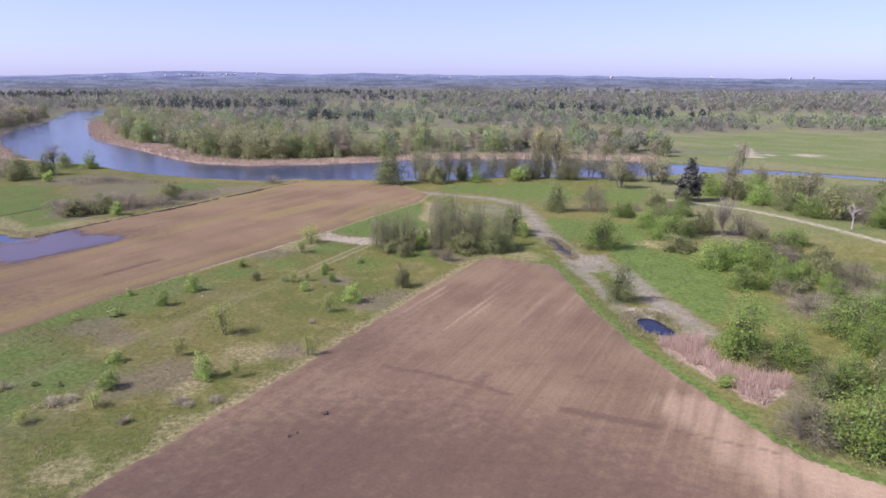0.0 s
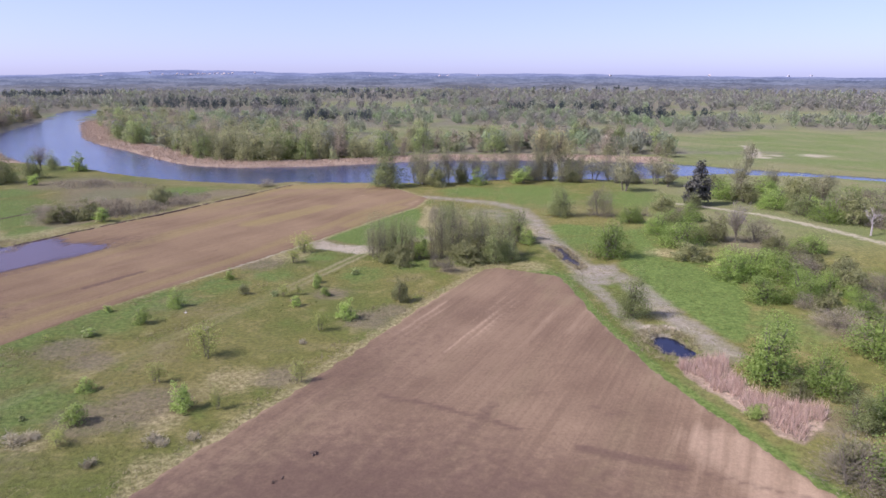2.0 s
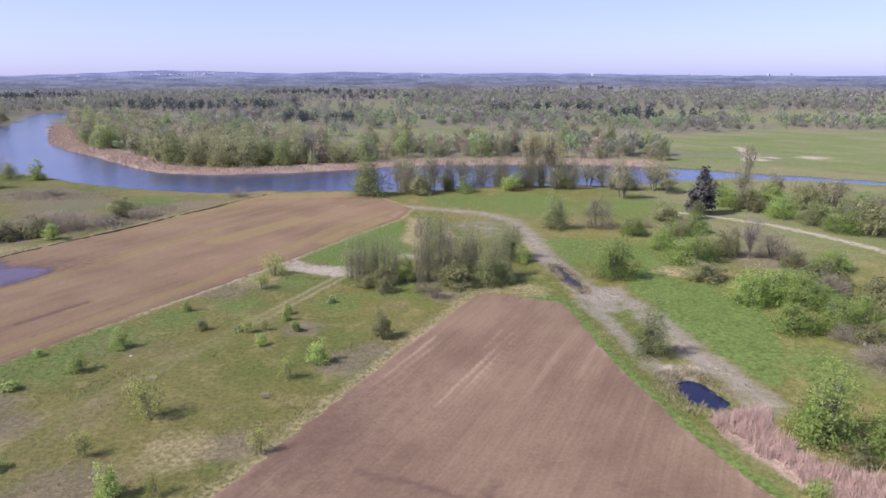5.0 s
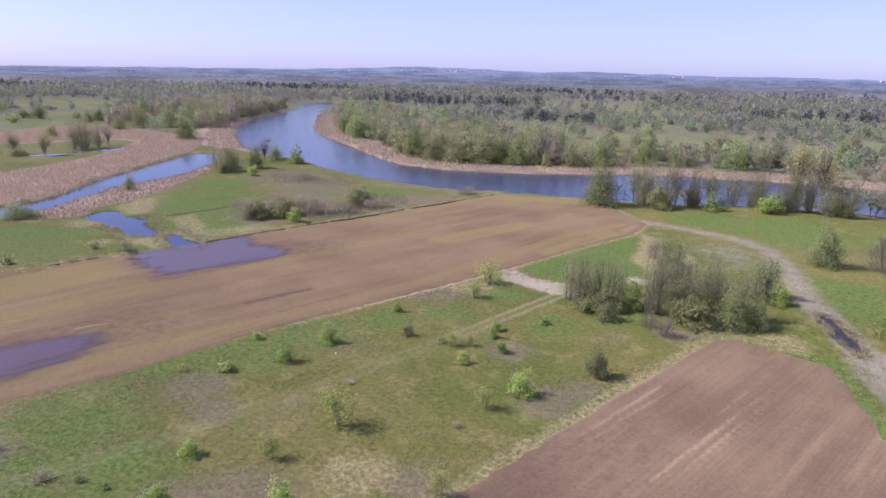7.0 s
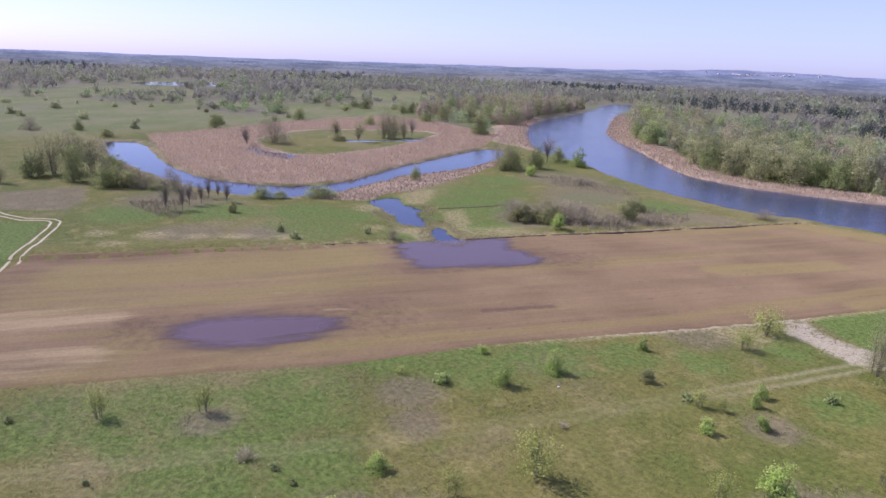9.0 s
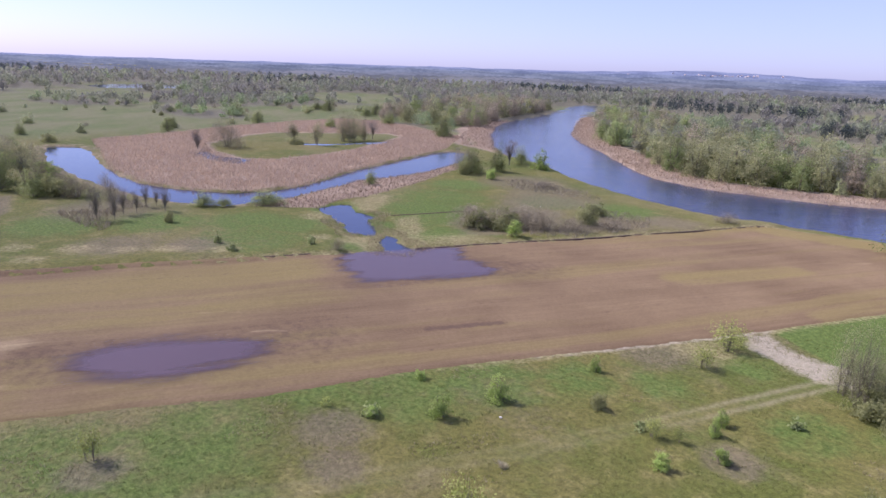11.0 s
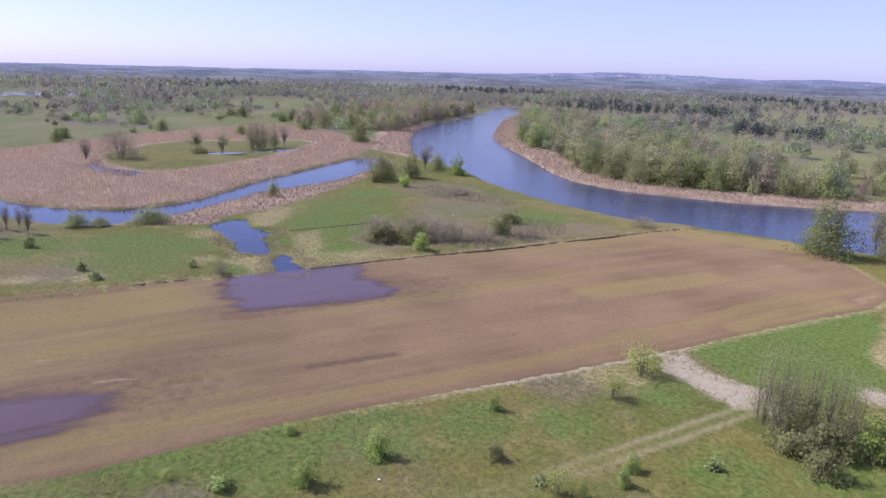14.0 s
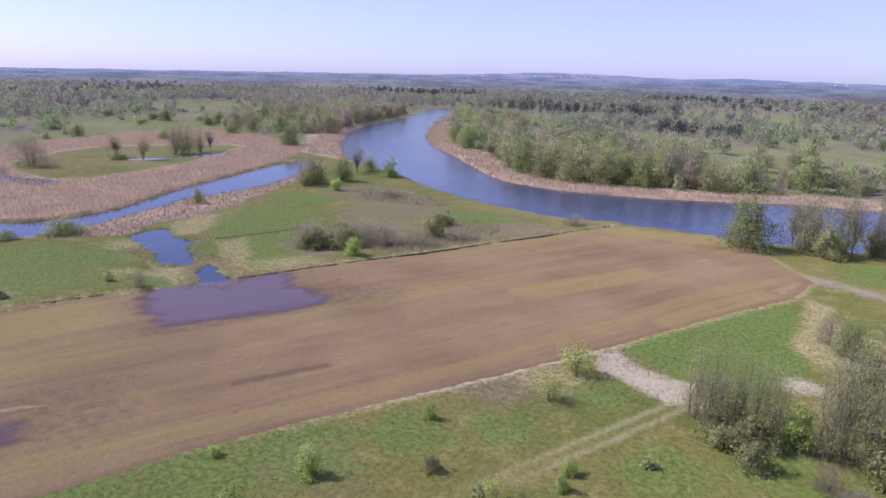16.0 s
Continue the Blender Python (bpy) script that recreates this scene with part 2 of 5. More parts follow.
LEAF = {
    "f": leaf_material("fresh_leaves", (0.240, 0.335, 0.068), (0.430, 0.530, 0.160), 0.5),
    "s": leaf_material("young_yellow_leaves", (0.252, 0.311, 0.066), (0.412, 0.437, 0.134)),
    "b": leaf_material("bush_leaves", (0.168, 0.256, 0.048), (0.342, 0.440, 0.116), 0.5),
    "g": leaf_material("grey_green_leaves", (0.205, 0.218, 0.088), (0.335, 0.345, 0.150), 0.5),
    "h": leaf_material("valley_shrub_leaves", (0.235, 0.265, 0.123), (0.406, 0.432, 0.221)),
    "n": leaf_material("bare_brown_twigs", (0.215, 0.190, 0.125), (0.350, 0.310, 0.205), 0.25),
    "w": leaf_material("willow_leaves", (0.180, 0.215, 0.078), (0.325, 0.362, 0.145), 0.5),
    "a": leaf_material("alder_buds", (0.218, 0.216, 0.108), (0.360, 0.362, 0.182), 0.45),
    "r": leaf_material("thin_bank_leaves", (0.233, 0.233, 0.127), (0.397, 0.384, 0.199)),
    "p": leaf_material("poplar_leaves", (0.305, 0.269, 0.116), (0.448, 0.403, 0.188)),
    "k": leaf_material("dark_needles", (0.075, 0.075, 0.062), (0.140, 0.138, 0.105), 0.15),
    "t": leaf_material("grey_twigs", (0.224, 0.193, 0.161), (0.332, 0.287, 0.232), 0.05),
    "l": leaf_material("dark_weed", (0.157, 0.202, 0.072), (0.315, 0.346, 0.144)),
}
REED_PALE = leaf_material("pale_pink_reed", (0.40, 0.295, 0.225), (0.57, 0.435, 0.335), 0.35)
REED = leaf_material("dry_reed", (0.310, 0.238, 0.166), (0.455, 0.360, 0.255), 0.35)
STRAW = leaf_material("dry_grass", (0.255, 0.225, 0.115), (0.400, 0.355, 0.205), 0.3)
BLADE = leaf_material("green_grass", (0.112, 0.138, 0.032), (0.205, 0.206, 0.068), 0.3)
CANOPY = wood_canopy_material("distant_canopy")
EARTH = plain_material("dark_earth", (0.070, 0.050, 0.036), (0.120, 0.086, 0.060), 2.5, 0.95)

# ---- the plan: outlines in metres ----
RIVER = [(-425, 660), (-345, 508), (-318, 447), (-294, 380), (-252, 323), (-188, 255), (-155, 246), (-129, 227), (-101, 215), (-78, 210),
         (-63, 211), (-45, 216), (-29, 213), (-10, 218), (8, 225), (28, 228), (45, 226), (65, 236), (82, 243), (110, 240), (134, 228), (180, 198),
         (290, 130), (310, 150), (190, 214), (135, 238), (113, 252), (95, 259), (78, 272), (56, 277), (33, 282), (9, 279), (-24, 277), (-46, 264),
         (-58, 257), (-80, 251), (-96, 248), (-121, 256), (-161, 297), (-190, 322), (-222, 357), (-290, 465), (-346, 560), (-380, 670)]
OXBOW = [(-282, 112), (-250, 104), (-232, 102), (-192, 102), (-163, 107), (-148, 118), (-152, 138), (-163, 165), (-162, 184), (-171, 213),
         (-190, 244), (-202, 240), (-191, 208), (-177, 173), (-162, 145), (-162, 127), (-174, 117), (-188, 111), (-214, 111), (-262, 121), (-276, 122)]
SPILL = [(-134.3, 131.7), (-137, 138.7), (-135.5, 141.7), (-127.9, 137.1), (-121.3, 138.3), (-117.7, 133.2), (-110.3, 129.6), (-107.7, 127.2), (-109.6, 124.6), (-111.9, 123.9), (-118.6, 127.5), (-124.8, 128.6)]
RUNNEL = [(-105, 127.4), (-106.2, 130.7), (-101.6, 128), (-96.2, 126.5), (-94.2, 125.9), (-93.6, 121.7), (-96.6, 120.7), (-101.1, 123.5)]
PUDDLE_A = [(-99.5, 113.2), (-97.2, 119.8), (-94.2, 125.2), (-89.3, 133.6), (-86.4, 129), (-82.3, 127.9), (-75.9, 128.2), (-75, 125.1), (-77.2, 119), (-79.9, 114.3), (-82.9, 109.3), (-84.5, 106.9), (-88, 107.4), (-92.9, 109.4)]
PUDDLE_B = [(-80.9, 62.4), (-82.4, 65.7), (-81.7, 70.7), (-78.6, 75.6), (-74.8, 80.2), (-70.5, 83), (-69.7, 78.8), (-70.4, 74.3), (-71.5, 68.8), (-73.1, 66.1), (-77, 63.5)]
POND = [(23.3, 87.9), (26.2, 89), (27.2, 85.7), (28, 83.5), (26.8, 80.8), (25, 81.4), (23.4, 83.1)]
POOL_B = [(-8.2, 153.5), (-6.6, 156), (-4.6, 154.8), (-5.2, 150.6), (-7.6, 150.4)]
DRY_FLAT = [(10.1, 175.8), (13.3, 161.7), (15.5, 143), (18, 135.3), (20.3, 121.8), (25, 123.7), (25.5, 119.2), (21.6, 109.4), (17.9, 109.1), (16.8, 115.7), (14, 129.5), (11.4, 137.7), (11.7, 151.6)]
DITCH = [(14.6, 134.1), (15.9, 134.2), (17.4, 128.9), (18.8, 120.9), (17.9, 118.9), (16.8, 123.1), (15.1, 127.9)]
ISLE_POOL_A = [(-238, 148), (-241.6, 154.4), (-227.2, 152.5), (-219.9, 156.9), (-212.6, 157.8), (-206.4, 151.7), (-211.9, 147.1), (-222.1, 145.9)]
ISLE_POOL_B = [(-251, 192), (-243, 206), (-240, 217.8), (-238, 234), (-234, 240), (-227, 231.5), (-233, 226), (-236.4, 211.9), (-241, 198.1)]
FLOOD = [(-735, 270), (-722, 320), (-745, 400), (-800, 420), (-812, 330), (-790, 290)]
NEAR_FIELD = [(-50, -10), (-30.2, 40.3), (-25.8, 51.6), (-18.6, 68.1), (-13.5, 81.5), (-7.1, 97.9), (1.0, 116.2), (3.2, 117.4), (9.3, 115.1),
              (13.9, 113.2), (15.6, 103.5), (18.0, 89), (21.0, 77.5), (23.6, 70), (26.2, 63.8), (28.6, 56.6), (31.2, 51.5), (36, 47.5), (60, 40), (60, -10)]
LONG_FIELD = [(-100, 2), (-76.9, 44.4), (-69, 60.4), (-60.8, 75.4), (-55, 92.3), (-46.4, 110.2), (-36.9, 130), (-33.8, 137), (-26, 156), (-17.7, 173.5),
              (-15.8, 186), (-24, 198), (-37.6, 211.5), (-59.7, 206), (-76.6, 165), (-89.7, 135.4), (-99.3, 112.6), (-107.7, 96.4), (-125.7, 57), (-117, 49), (-118, 8)]
FAR_EDGE = [(-125.7, 57), (-107.7, 96.4), (-99.3, 112.6), (-89.7, 135.4), (-76.6, 165), (-59.7, 206)]
OX_REEDS = [(-292, 132), (-262, 125), (-214, 113), (-188, 113), (-174, 119), (-164, 128), (-164, 146), (-179, 173), (-193, 208), (-206, 243), (-238, 286), (-322, 305), (-345, 290), (-335, 240), (-322, 205), (-305, 170), (-298, 150)]
ISLE_GREEN = [(-262, 166), (-282, 193.5), (-288, 209.7), (-284, 221.8), (-274, 240), (-262, 258), (-250, 256), (-222.1, 207.3), (-215.3, 188.6), (-211.6, 165), (-218.7, 158), (-240, 158)]
NEAR_REEDS = [(24.2, 78.8), (27.3, 80.8), (31.5, 82), (30.4, 75), (31.6, 70.8), (35.3, 69.3), (37.6, 68.2), (35.5, 64.9), (31.6, 60.8), (29.8, 62.5), (29.2, 65.5), (27.0, 69.8), (25.3, 74)]
SPIT_REEDS = [(-146, 120), (-136, 132), (-141, 143), (-140, 150), (-150, 178), (-163, 208), (-170, 212), (-160, 184), (-161, 165), (-150, 138)]
GREEN_PATCH = [(-33, 137.5), (-22, 130.5), (-16, 133), (-11.5, 143.8), (-15, 154), (-15, 165), (-18, 172), (-26, 155)]
FAR_GREEN = [(-156, 57), (-150, 64), (-119, 51), (-120, 20), (-190, 10)]
FAR_DIRT = [(-188, 62), (-187, 81), (-168, 76), (-160, 70), (-167, 59)]
RIGHT_MEADOW = [(85, 312), (121, 402), (181, 416), (260, 370), (240, 240), (150, 252), (120, 266), (93, 284)]
STRIP_MEADOW = [(33.3, 153.2), (35.9, 146.7), (34.9, 126.1), (41.0, 118.9), (43.8, 111.1), (40.5, 98), (35.5, 86.4), (33.6, 86.2), (30.4, 98.7), (28.5, 106.2), (27.0, 115.1), (25.4, 123.8), (30.7, 134.4)]
TAN_PATCH = [(-16.1, 176), (-11.2, 173), (-11.7, 165.8), (-4, 160), (-3, 152.5), (-5.2, 150), (-10.6, 145.5), (-13, 147.5), (-15.4, 152), (-14.9, 160.7)]
STRAW_R = [(-116.6, 139.3), (-116.0, 147.0), (-105.5, 139.3), (-93.6, 129.2), (-94.2, 125.9), (-103.4, 129.4)]
STRAW_L = [(-120.6, 125.6), (-111.3, 123.0), (-105.5, 125.6), (-108.7, 129.6), (-98.5, 121.5), (-98.1, 117.4), (-106.1, 119.1)]
LITTER = [(-136.7, 142.2), (-143.5, 155.2), (-136.9, 156.9), (-130.9, 150.7), (-122.1, 138.9), (-127.2, 137.6)]
BROWN_HOLLOW = [(-106.2, 146.6), (-110.5, 157.9), (-107.2, 164.1), (-104.1, 166.7), (-93.8, 172.2), (-84.7, 164.6), (-88.0, 153.8), (-90.2, 145.9), (-94.7, 141.0)]
BROWN_RISE = [(-114.7, 172.3), (-129.9, 196.0), (-126.1, 211.0), (-111.8, 201.7), (-101.2, 184.0), (-102.8, 167.8)]
SAND_SPOT = [(-34.6, 133), (-33.2, 136.6), (-29.4, 133.1), (-25.2, 131.7), (-22, 132.5), (-20, 129.5), (-22.2, 124.7), (-24.1, 124.7), (-27.1, 126.2), (-29.2, 127.1), (-33, 128.6)]


def box_inside(x, y, poly):
    inside = np.zeros(x.shape, bool)
    n = len(poly)
    for i in range(n):
        (ax, ay), (bx, by) = poly[i], poly[(i + 1) % n]
        cross = (ay > y) != (by > y)
        at = ax + (y - ay) / ((by - ay) or 1e-9) * (bx - ax)
        inside ^= cross & (x < at)
    return inside


def line_distance(x, y, pts):
    best = np.full(np.shape(x), 1e9)
    for (ax, ay), (bx, by) in zip(pts[:-1], pts[1:]):
        dx, dy = bx - ax, by - ay
        u = np.clip(((x - ax) * dx + (y - ay) * dy) / (dx * dx + dy * dy), 0, 1)
        best = np.minimum(best, np.hypot(x - ax - u * dx, y - ay - u * dy))
    return best


def rounded(poly, times=2):
    for _ in range(times):
        out = []
        for (ax, ay), (bx, by) in zip(poly, poly[1:] + poly[:1]):
            out += [(ax * 0.78 + bx * 0.22, ay * 0.78 + by * 0.22), (ax * 0.22 + bx * 0.78, ay * 0.22 + by * 0.78)]
        poly = out
    return poly


def outside(x, y, poly):
    """Distance from an outline, negative inside it."""
    d = line_distance(x, y, poly + poly[:1])
    return np.where(box_inside(x, y, poly), -d, d)


def step(a, b, x):
    u = np.clip((x - a) / (b - a), 0, 1)
    return u * u * (3 - 2 * u)


def ripple(x, y, scale, seed=0.0):
    """A cheap, smooth, uneven wave between -1 and 1."""
    x, y = x / scale + seed * 7.3, y / scale - seed * 3.1
    return (np.sin(x * 1.7 + 1.3 * np.sin(y * 1.1 + seed)) + np.sin(y * 2.1 + 1.7 * np.sin(x * 0.9 - seed)) + np.sin((x + y) * 1.3 + np.sin((x - y) * 1.9))) / 3


WATERS = {k: rounded(p) for k, p in (("river", RIVER), ("oxbow", OXBOW), ("spill", SPILL), ("runnel", RUNNEL), ("pond", POND), ("pool", POOL_B), ("ditch", DITCH), ("isle_a", ISLE_POOL_A), ("isle_b", ISLE_POOL_B))}


def land(x, y):
    """Height of the dry land."""
    z = -0.3 * step(10, 24, x) * step(35, 60, y) * (1 - step(125, 165, y))
    far = step(500, 1500, np.hypot(x, y))
    edge = line_distance(x, y, FAR_EDGE)
    side = (x + 99.3) * 0.917 - (y - 112.6) * 0.398 < -0.2
    gate = step(3.0, 9.0, np.hypot(x + 98, y - 122))
    z = z + np.where(side, 0.5 * gate * step(0.0, 0.7, edge) * (1 - step(2.0, 11.0, edge)), 0)
    calm = (1 - far) * step(0, 4, np.minimum(outside(x, y, PUDDLE_A), outside(x, y, PUDDLE_B)))
    return z + 0.12 * ripple(x, y, 9.0) * calm + 0.05 * ripple(x, y, 2.3, 2.0) * calm


def bed(x, y):
    """Height of the ground with the water's beds dug in."""
    z = land(x, y)
    for name, depth in (("river", 1.6), ("oxbow", 1.4), ("spill", 0.9), ("runnel", 0.8), ("pond", 0.7), ("pool", 0.7), ("ditch", 0.55), ("isle_a", 0.5), ("isle_b", 0.5)):
        d = outside(x, y, WATERS[name]) + 0.8 * ripple(x, y, 3.5, 1.0)
        if name not in ("river", "oxbow"):
            d = d + 0.7 * ripple(x, y, 1.2, 3.0) + 0.4 * ripple(x, y, 0.55, 6.0)
        z = z - depth * step(2.0, -2.5, d) if name in ("river", "oxbow") else z - depth * step(0.8, -1.0, d)
    return z


def sheet_mesh(name, xs, ys, height, keep=None):
    gx, gy = np.meshgrid(xs, ys)
    z = height(gx, gy)
    nx, ny = len(xs), len(ys)
    i = np.arange((ny - 1) * (nx - 1))
    a = (i // (nx - 1)) * nx + i % (nx - 1)
    quads = np.stack([a, a + 1, a + nx + 1, a + nx], 1)
    if keep is not None:
        k = keep(gx, gy).ravel()
        quads = quads[k[quads].any(1)]
    used = np.unique(quads)
    index = np.full(nx * ny, -1)
    index[used] = np.arange(len(used))
    v = np.stack([gx.ravel(), gy.ravel(), z.ravel()], 1)[used]
    return mesh_from(name, v, index[quads]), v


def mesh_from(name, v, f, smooth=True):
    v, f = np.asarray(v, np.float32), np.asarray(f, np.int32)
    me = bpy.data.meshes.new(name)
    k = f.shape[1]
    me.vertices.add(len(v))
    me.vertices.foreach_set("co", v.ravel())
    me.loops.add(f.size)
    me.loops.foreach_set("vertex_index", f.ravel())
    me.polygons.add(len(f))
    me.polygons.foreach_set("loop_start", np.arange(0, f.size, k, dtype=np.int32))
    me.polygons.foreach_set("use_smooth", np.full(len(f), smooth))
    me.update(calc_edges=True)
    return me


def soft_normals(me, n):
    """Leaves shade with the round of their crown."""
    a = me.attributes.new("custom_normal", "FLOAT_VECTOR", "POINT")
    a.data.foreach_set("vector", np.asarray(n, np.float32).ravel())


def cover(me, name, values):
    a = me.attributes.new(name, "FLOAT", "POINT")
    a.data.foreach_set("value", np.clip(values, 0, 1).astype(np.float32))


def graded(start, stop, fine, far_lo, far_hi, close_lo, close_hi, close, grow=1.16):
    mid = [*np.arange(start, close_lo, fine), *np.arange(close_lo + close / 2, close_hi, close), *np.arange(close_hi + fine / 2, stop, fine)]
    s, v = fine, mid[-1]
    while v < far_hi:
        s *= grow
        v += s
        mid.append(v)
    s, v = fine, mid[0]
    while v > far_lo:
        s *= grow
        v -= s
        mid.insert(0, v)
    return np.array(mid)


PINE_GROVES = ((-345, -168, 640, 690), (-136, -84, 476, 512), (14, 112, 612, 650), (98, 170, 506, 548), (-200, -60, 900, 960))


def pine_grove(x, y):
    return np.any([(x > a) & (x < b) & (y > c) & (y < d) for a, b, c, d in PINE_GROVES], 0)


def wooded(x, y):
    """How far inside a wood a far place lies; negative in the clearings."""
    dd, left = np.hypot(x, y), np.degrees(np.arctan2(-x, y)) > 47
    patch = ripple(x, y, 75, 1.0) + 0.5 * ripple(x, y, 31, 4.0) + 0.2 * ripple(x, y, 11, 6.0)
    need = np.where(left, np.where(dd < 430, 1.05, np.where(dd < 560, 0.42, np.where(dd < 820, 0.0, -0.5))), np.where(dd < 520, -0.25, np.where(dd < 800, -0.22, -0.75)))
    need = np.where((x > -70) & (dd < 430), 0.22, need)
    need = np.where((x > 60) & (dd < 480), 0.5, need)
    inside = np.where(pine_grove(x, y), 1.0, patch - need)
    clear = (dd < 300) | ((x > -330) & (x < -60) & (y < 300)) | ((np.abs(x + 155) < 62) & (y > 715) & (y < 930)) | (np.hypot((x + 765) / 70, (y - 330) / 60) < 1)
    clear |= (x > 140) & (x < 330) & (y > 520) & (y < 690) & (patch < 0.5)
    return np.where(clear, -1.0, inside)


# ---- ground ----
GX = graded(-300, 110, 1.5, -5200, 5200, -72, 42, 0.55)
GY = graded(28, 300, 1.4, -5200, 5200, 38, 138, 0.55)
ground_mesh, gv = sheet_mesh("ground", GX, GY, bed)
px, py = gv[:, 0], gv[:, 1]


def blob(spots, soft=0.6):
    """A cover's mask from round spots (x, y, radius)."""
    out = np.zeros(len(px))
    for x, y, r in spots:
        out = np.maximum(out, 1 - step(r * (1 - soft), r * (1 + soft), np.hypot(px - x, py - y)))
    return out


def zone(poly, soft=2.0):
    return 1 - step(-soft, soft, outside(px, py, poly))


def strip(pts, half, soft=0.8):
    return 1 - step(half - soft, half + soft, line_distance(px, py, pts))


TRACK = [(-20, 128), (-22.4, 125.2), (-26, 115.2), (-30.5, 103.5), (-37.2, 87), (-44.8, 70.5), (-51.8, 57.1), (-59.9, 41.6), (-72, 20)]
DIRT_WAY = [(-16, 188), (-9, 186), (2, 181), (9.5, 172), (12.4, 158), (13.6, 146), (15.8, 134), (18.6, 122), (22.5, 117.5), (25.2, 112), (26.6, 106), (27.3, 100), (28.5, 95), (29.8, 90.5), (31.2, 85), (31.9, 82)]
DIRT_WAY_B = [(17.5, 114), (19.5, 106), (21, 98), (22, 91.5), (23.6, 88.2)]
ROAD = [(52, 183), (59, 178.6), (68, 169.8), (74.8, 159), (80.2, 148.3), (84.8, 137), (92, 118), (100, 90)]
LEFT_TRACK = [(-105, 44), (-117, 50.9), (-135, 59), (-148.8, 66), (-153, 65.4), (-156, 60), (-175, 55)]


def ruts(pts, gap):
    return np.maximum(0, 1 - np.abs(line_distance(px, py, pts) - gap) / 0.6)


near_edge = outside(px, py, NEAR_FIELD)
long_edge = outside(px, py, LONG_FIELD)
river_edge = outside(px, py, WATERS["river"])
far_side = (py > 225 + 0.25 * np.abs(px + 75)) | ((px < -95) & (py > 240 - 0.95 * (px + 118)))
shore = np.where(far_side, 1 - step(13, 20, river_edge + 3.5 * ripple(px, py, 14)), 0) * (px > -300) * (px < 70) * (py < 620)
cover(ground_mesh, "bare", np.maximum.reduce([
    strip(DIRT_WAY, 0.8, 0.8) * 0.36, strip(ROAD, 1.6, 1.2) * 0.66,
    zone(SAND_SPOT, 1.4) * 0.74, blob([(-12, 139, 2.6), (-20.5, 127.5, 1.6)]) * 0.7, zone(POND, 1.6) * 0.75, blob([(24.5, 90.5, 1.7), (26.8, 90.8, 1.4), (115, 292, 5), (140, 300, 7), (124, 300, 4)]) * 0.7,
    strip([(110, 290), (116, 302), (121, 318), (126, 340)], 3) * 0.7, (1 - step(0.3, 1.6, np.abs(long_edge))) * step(88, 118, py) * (1 - step(136, 141, py)) * step(-62, -45, px) * 0.6]))
cover(ground_mesh, "mud", np.maximum.reduce([zone(DRY_FLAT, 1.6) * 0.72, strip(DIRT_WAY, 2.5, 1.8) * 0.62, strip(DIRT_WAY_B, 1.6, 1.2) * 0.62, blob([(28, 97, 2.0), (30.5, 90, 2.0), (9, 160, 7), (2, 166, 8)]) * 0.45]))
far_off = np.hypot(px, py)
cover(ground_mesh, "pasture", np.maximum.reduce([step(300, 420, far_off), zone(RIGHT_MEADOW, 8), step(-285, -330, px) * step(40, 90, py), step(30, 60, px) * step(120, 160, py) * 0.8, step(286, 300, py) * (px > -40)]))
cover(ground_mesh, "litter", step(-0.22, 0.12, wooded(px, py)) * 0.9)
cover(ground_mesh, "rut", ruts(TRACK, 0.8) * (0.12 + 0.5 * step(98, 116, py)) + 0.05 * strip(TRACK, 1.2, 0.8))
cover(ground_mesh, "dry", np.maximum.reduce([
    zone(STRAW_R, 2.0) * 0.62, zone(STRAW_L, 1.2) * 0.78, zone(LITTER, 2.0) * 0.66, zone(TAN_PATCH, 1.6) * 0.8, (1 - step(0.8, 4, outside(px, py, RUNNEL))) * 0.6, (1 - step(0.5, 3.2, near_edge)) * step(0, -1, px - 1) * 0.66, (1 - step(0.2, 1.0, near_edge)) * (px > 10) * 0.3, (1 - step(0.4, 2.4, long_edge)) * step(70, 110, py) * 0.62,
    blob([(-27, 52, 3), (-34, 44, 3), (-30, 60, 2.2), (-41, 55, 2), (-27, 70, 4), (-97, 127, 6), (-93, 136, 7), (-106, 121, 4), (-112, 117, 3), (-37, 124, 5),
          (-130, 78, 4), (-120, 90, 3.5), (-136, 70, 3), (-114, 98, 3), (-126, 70, 3), (-124, 84, 3), (9, 119, 4), (2, 119, 4), (10, 148, 6), (20, 118, 4), (-45, 215, 3), (36, 132, 4), (-128, 128, 5)]) * 0.62]))
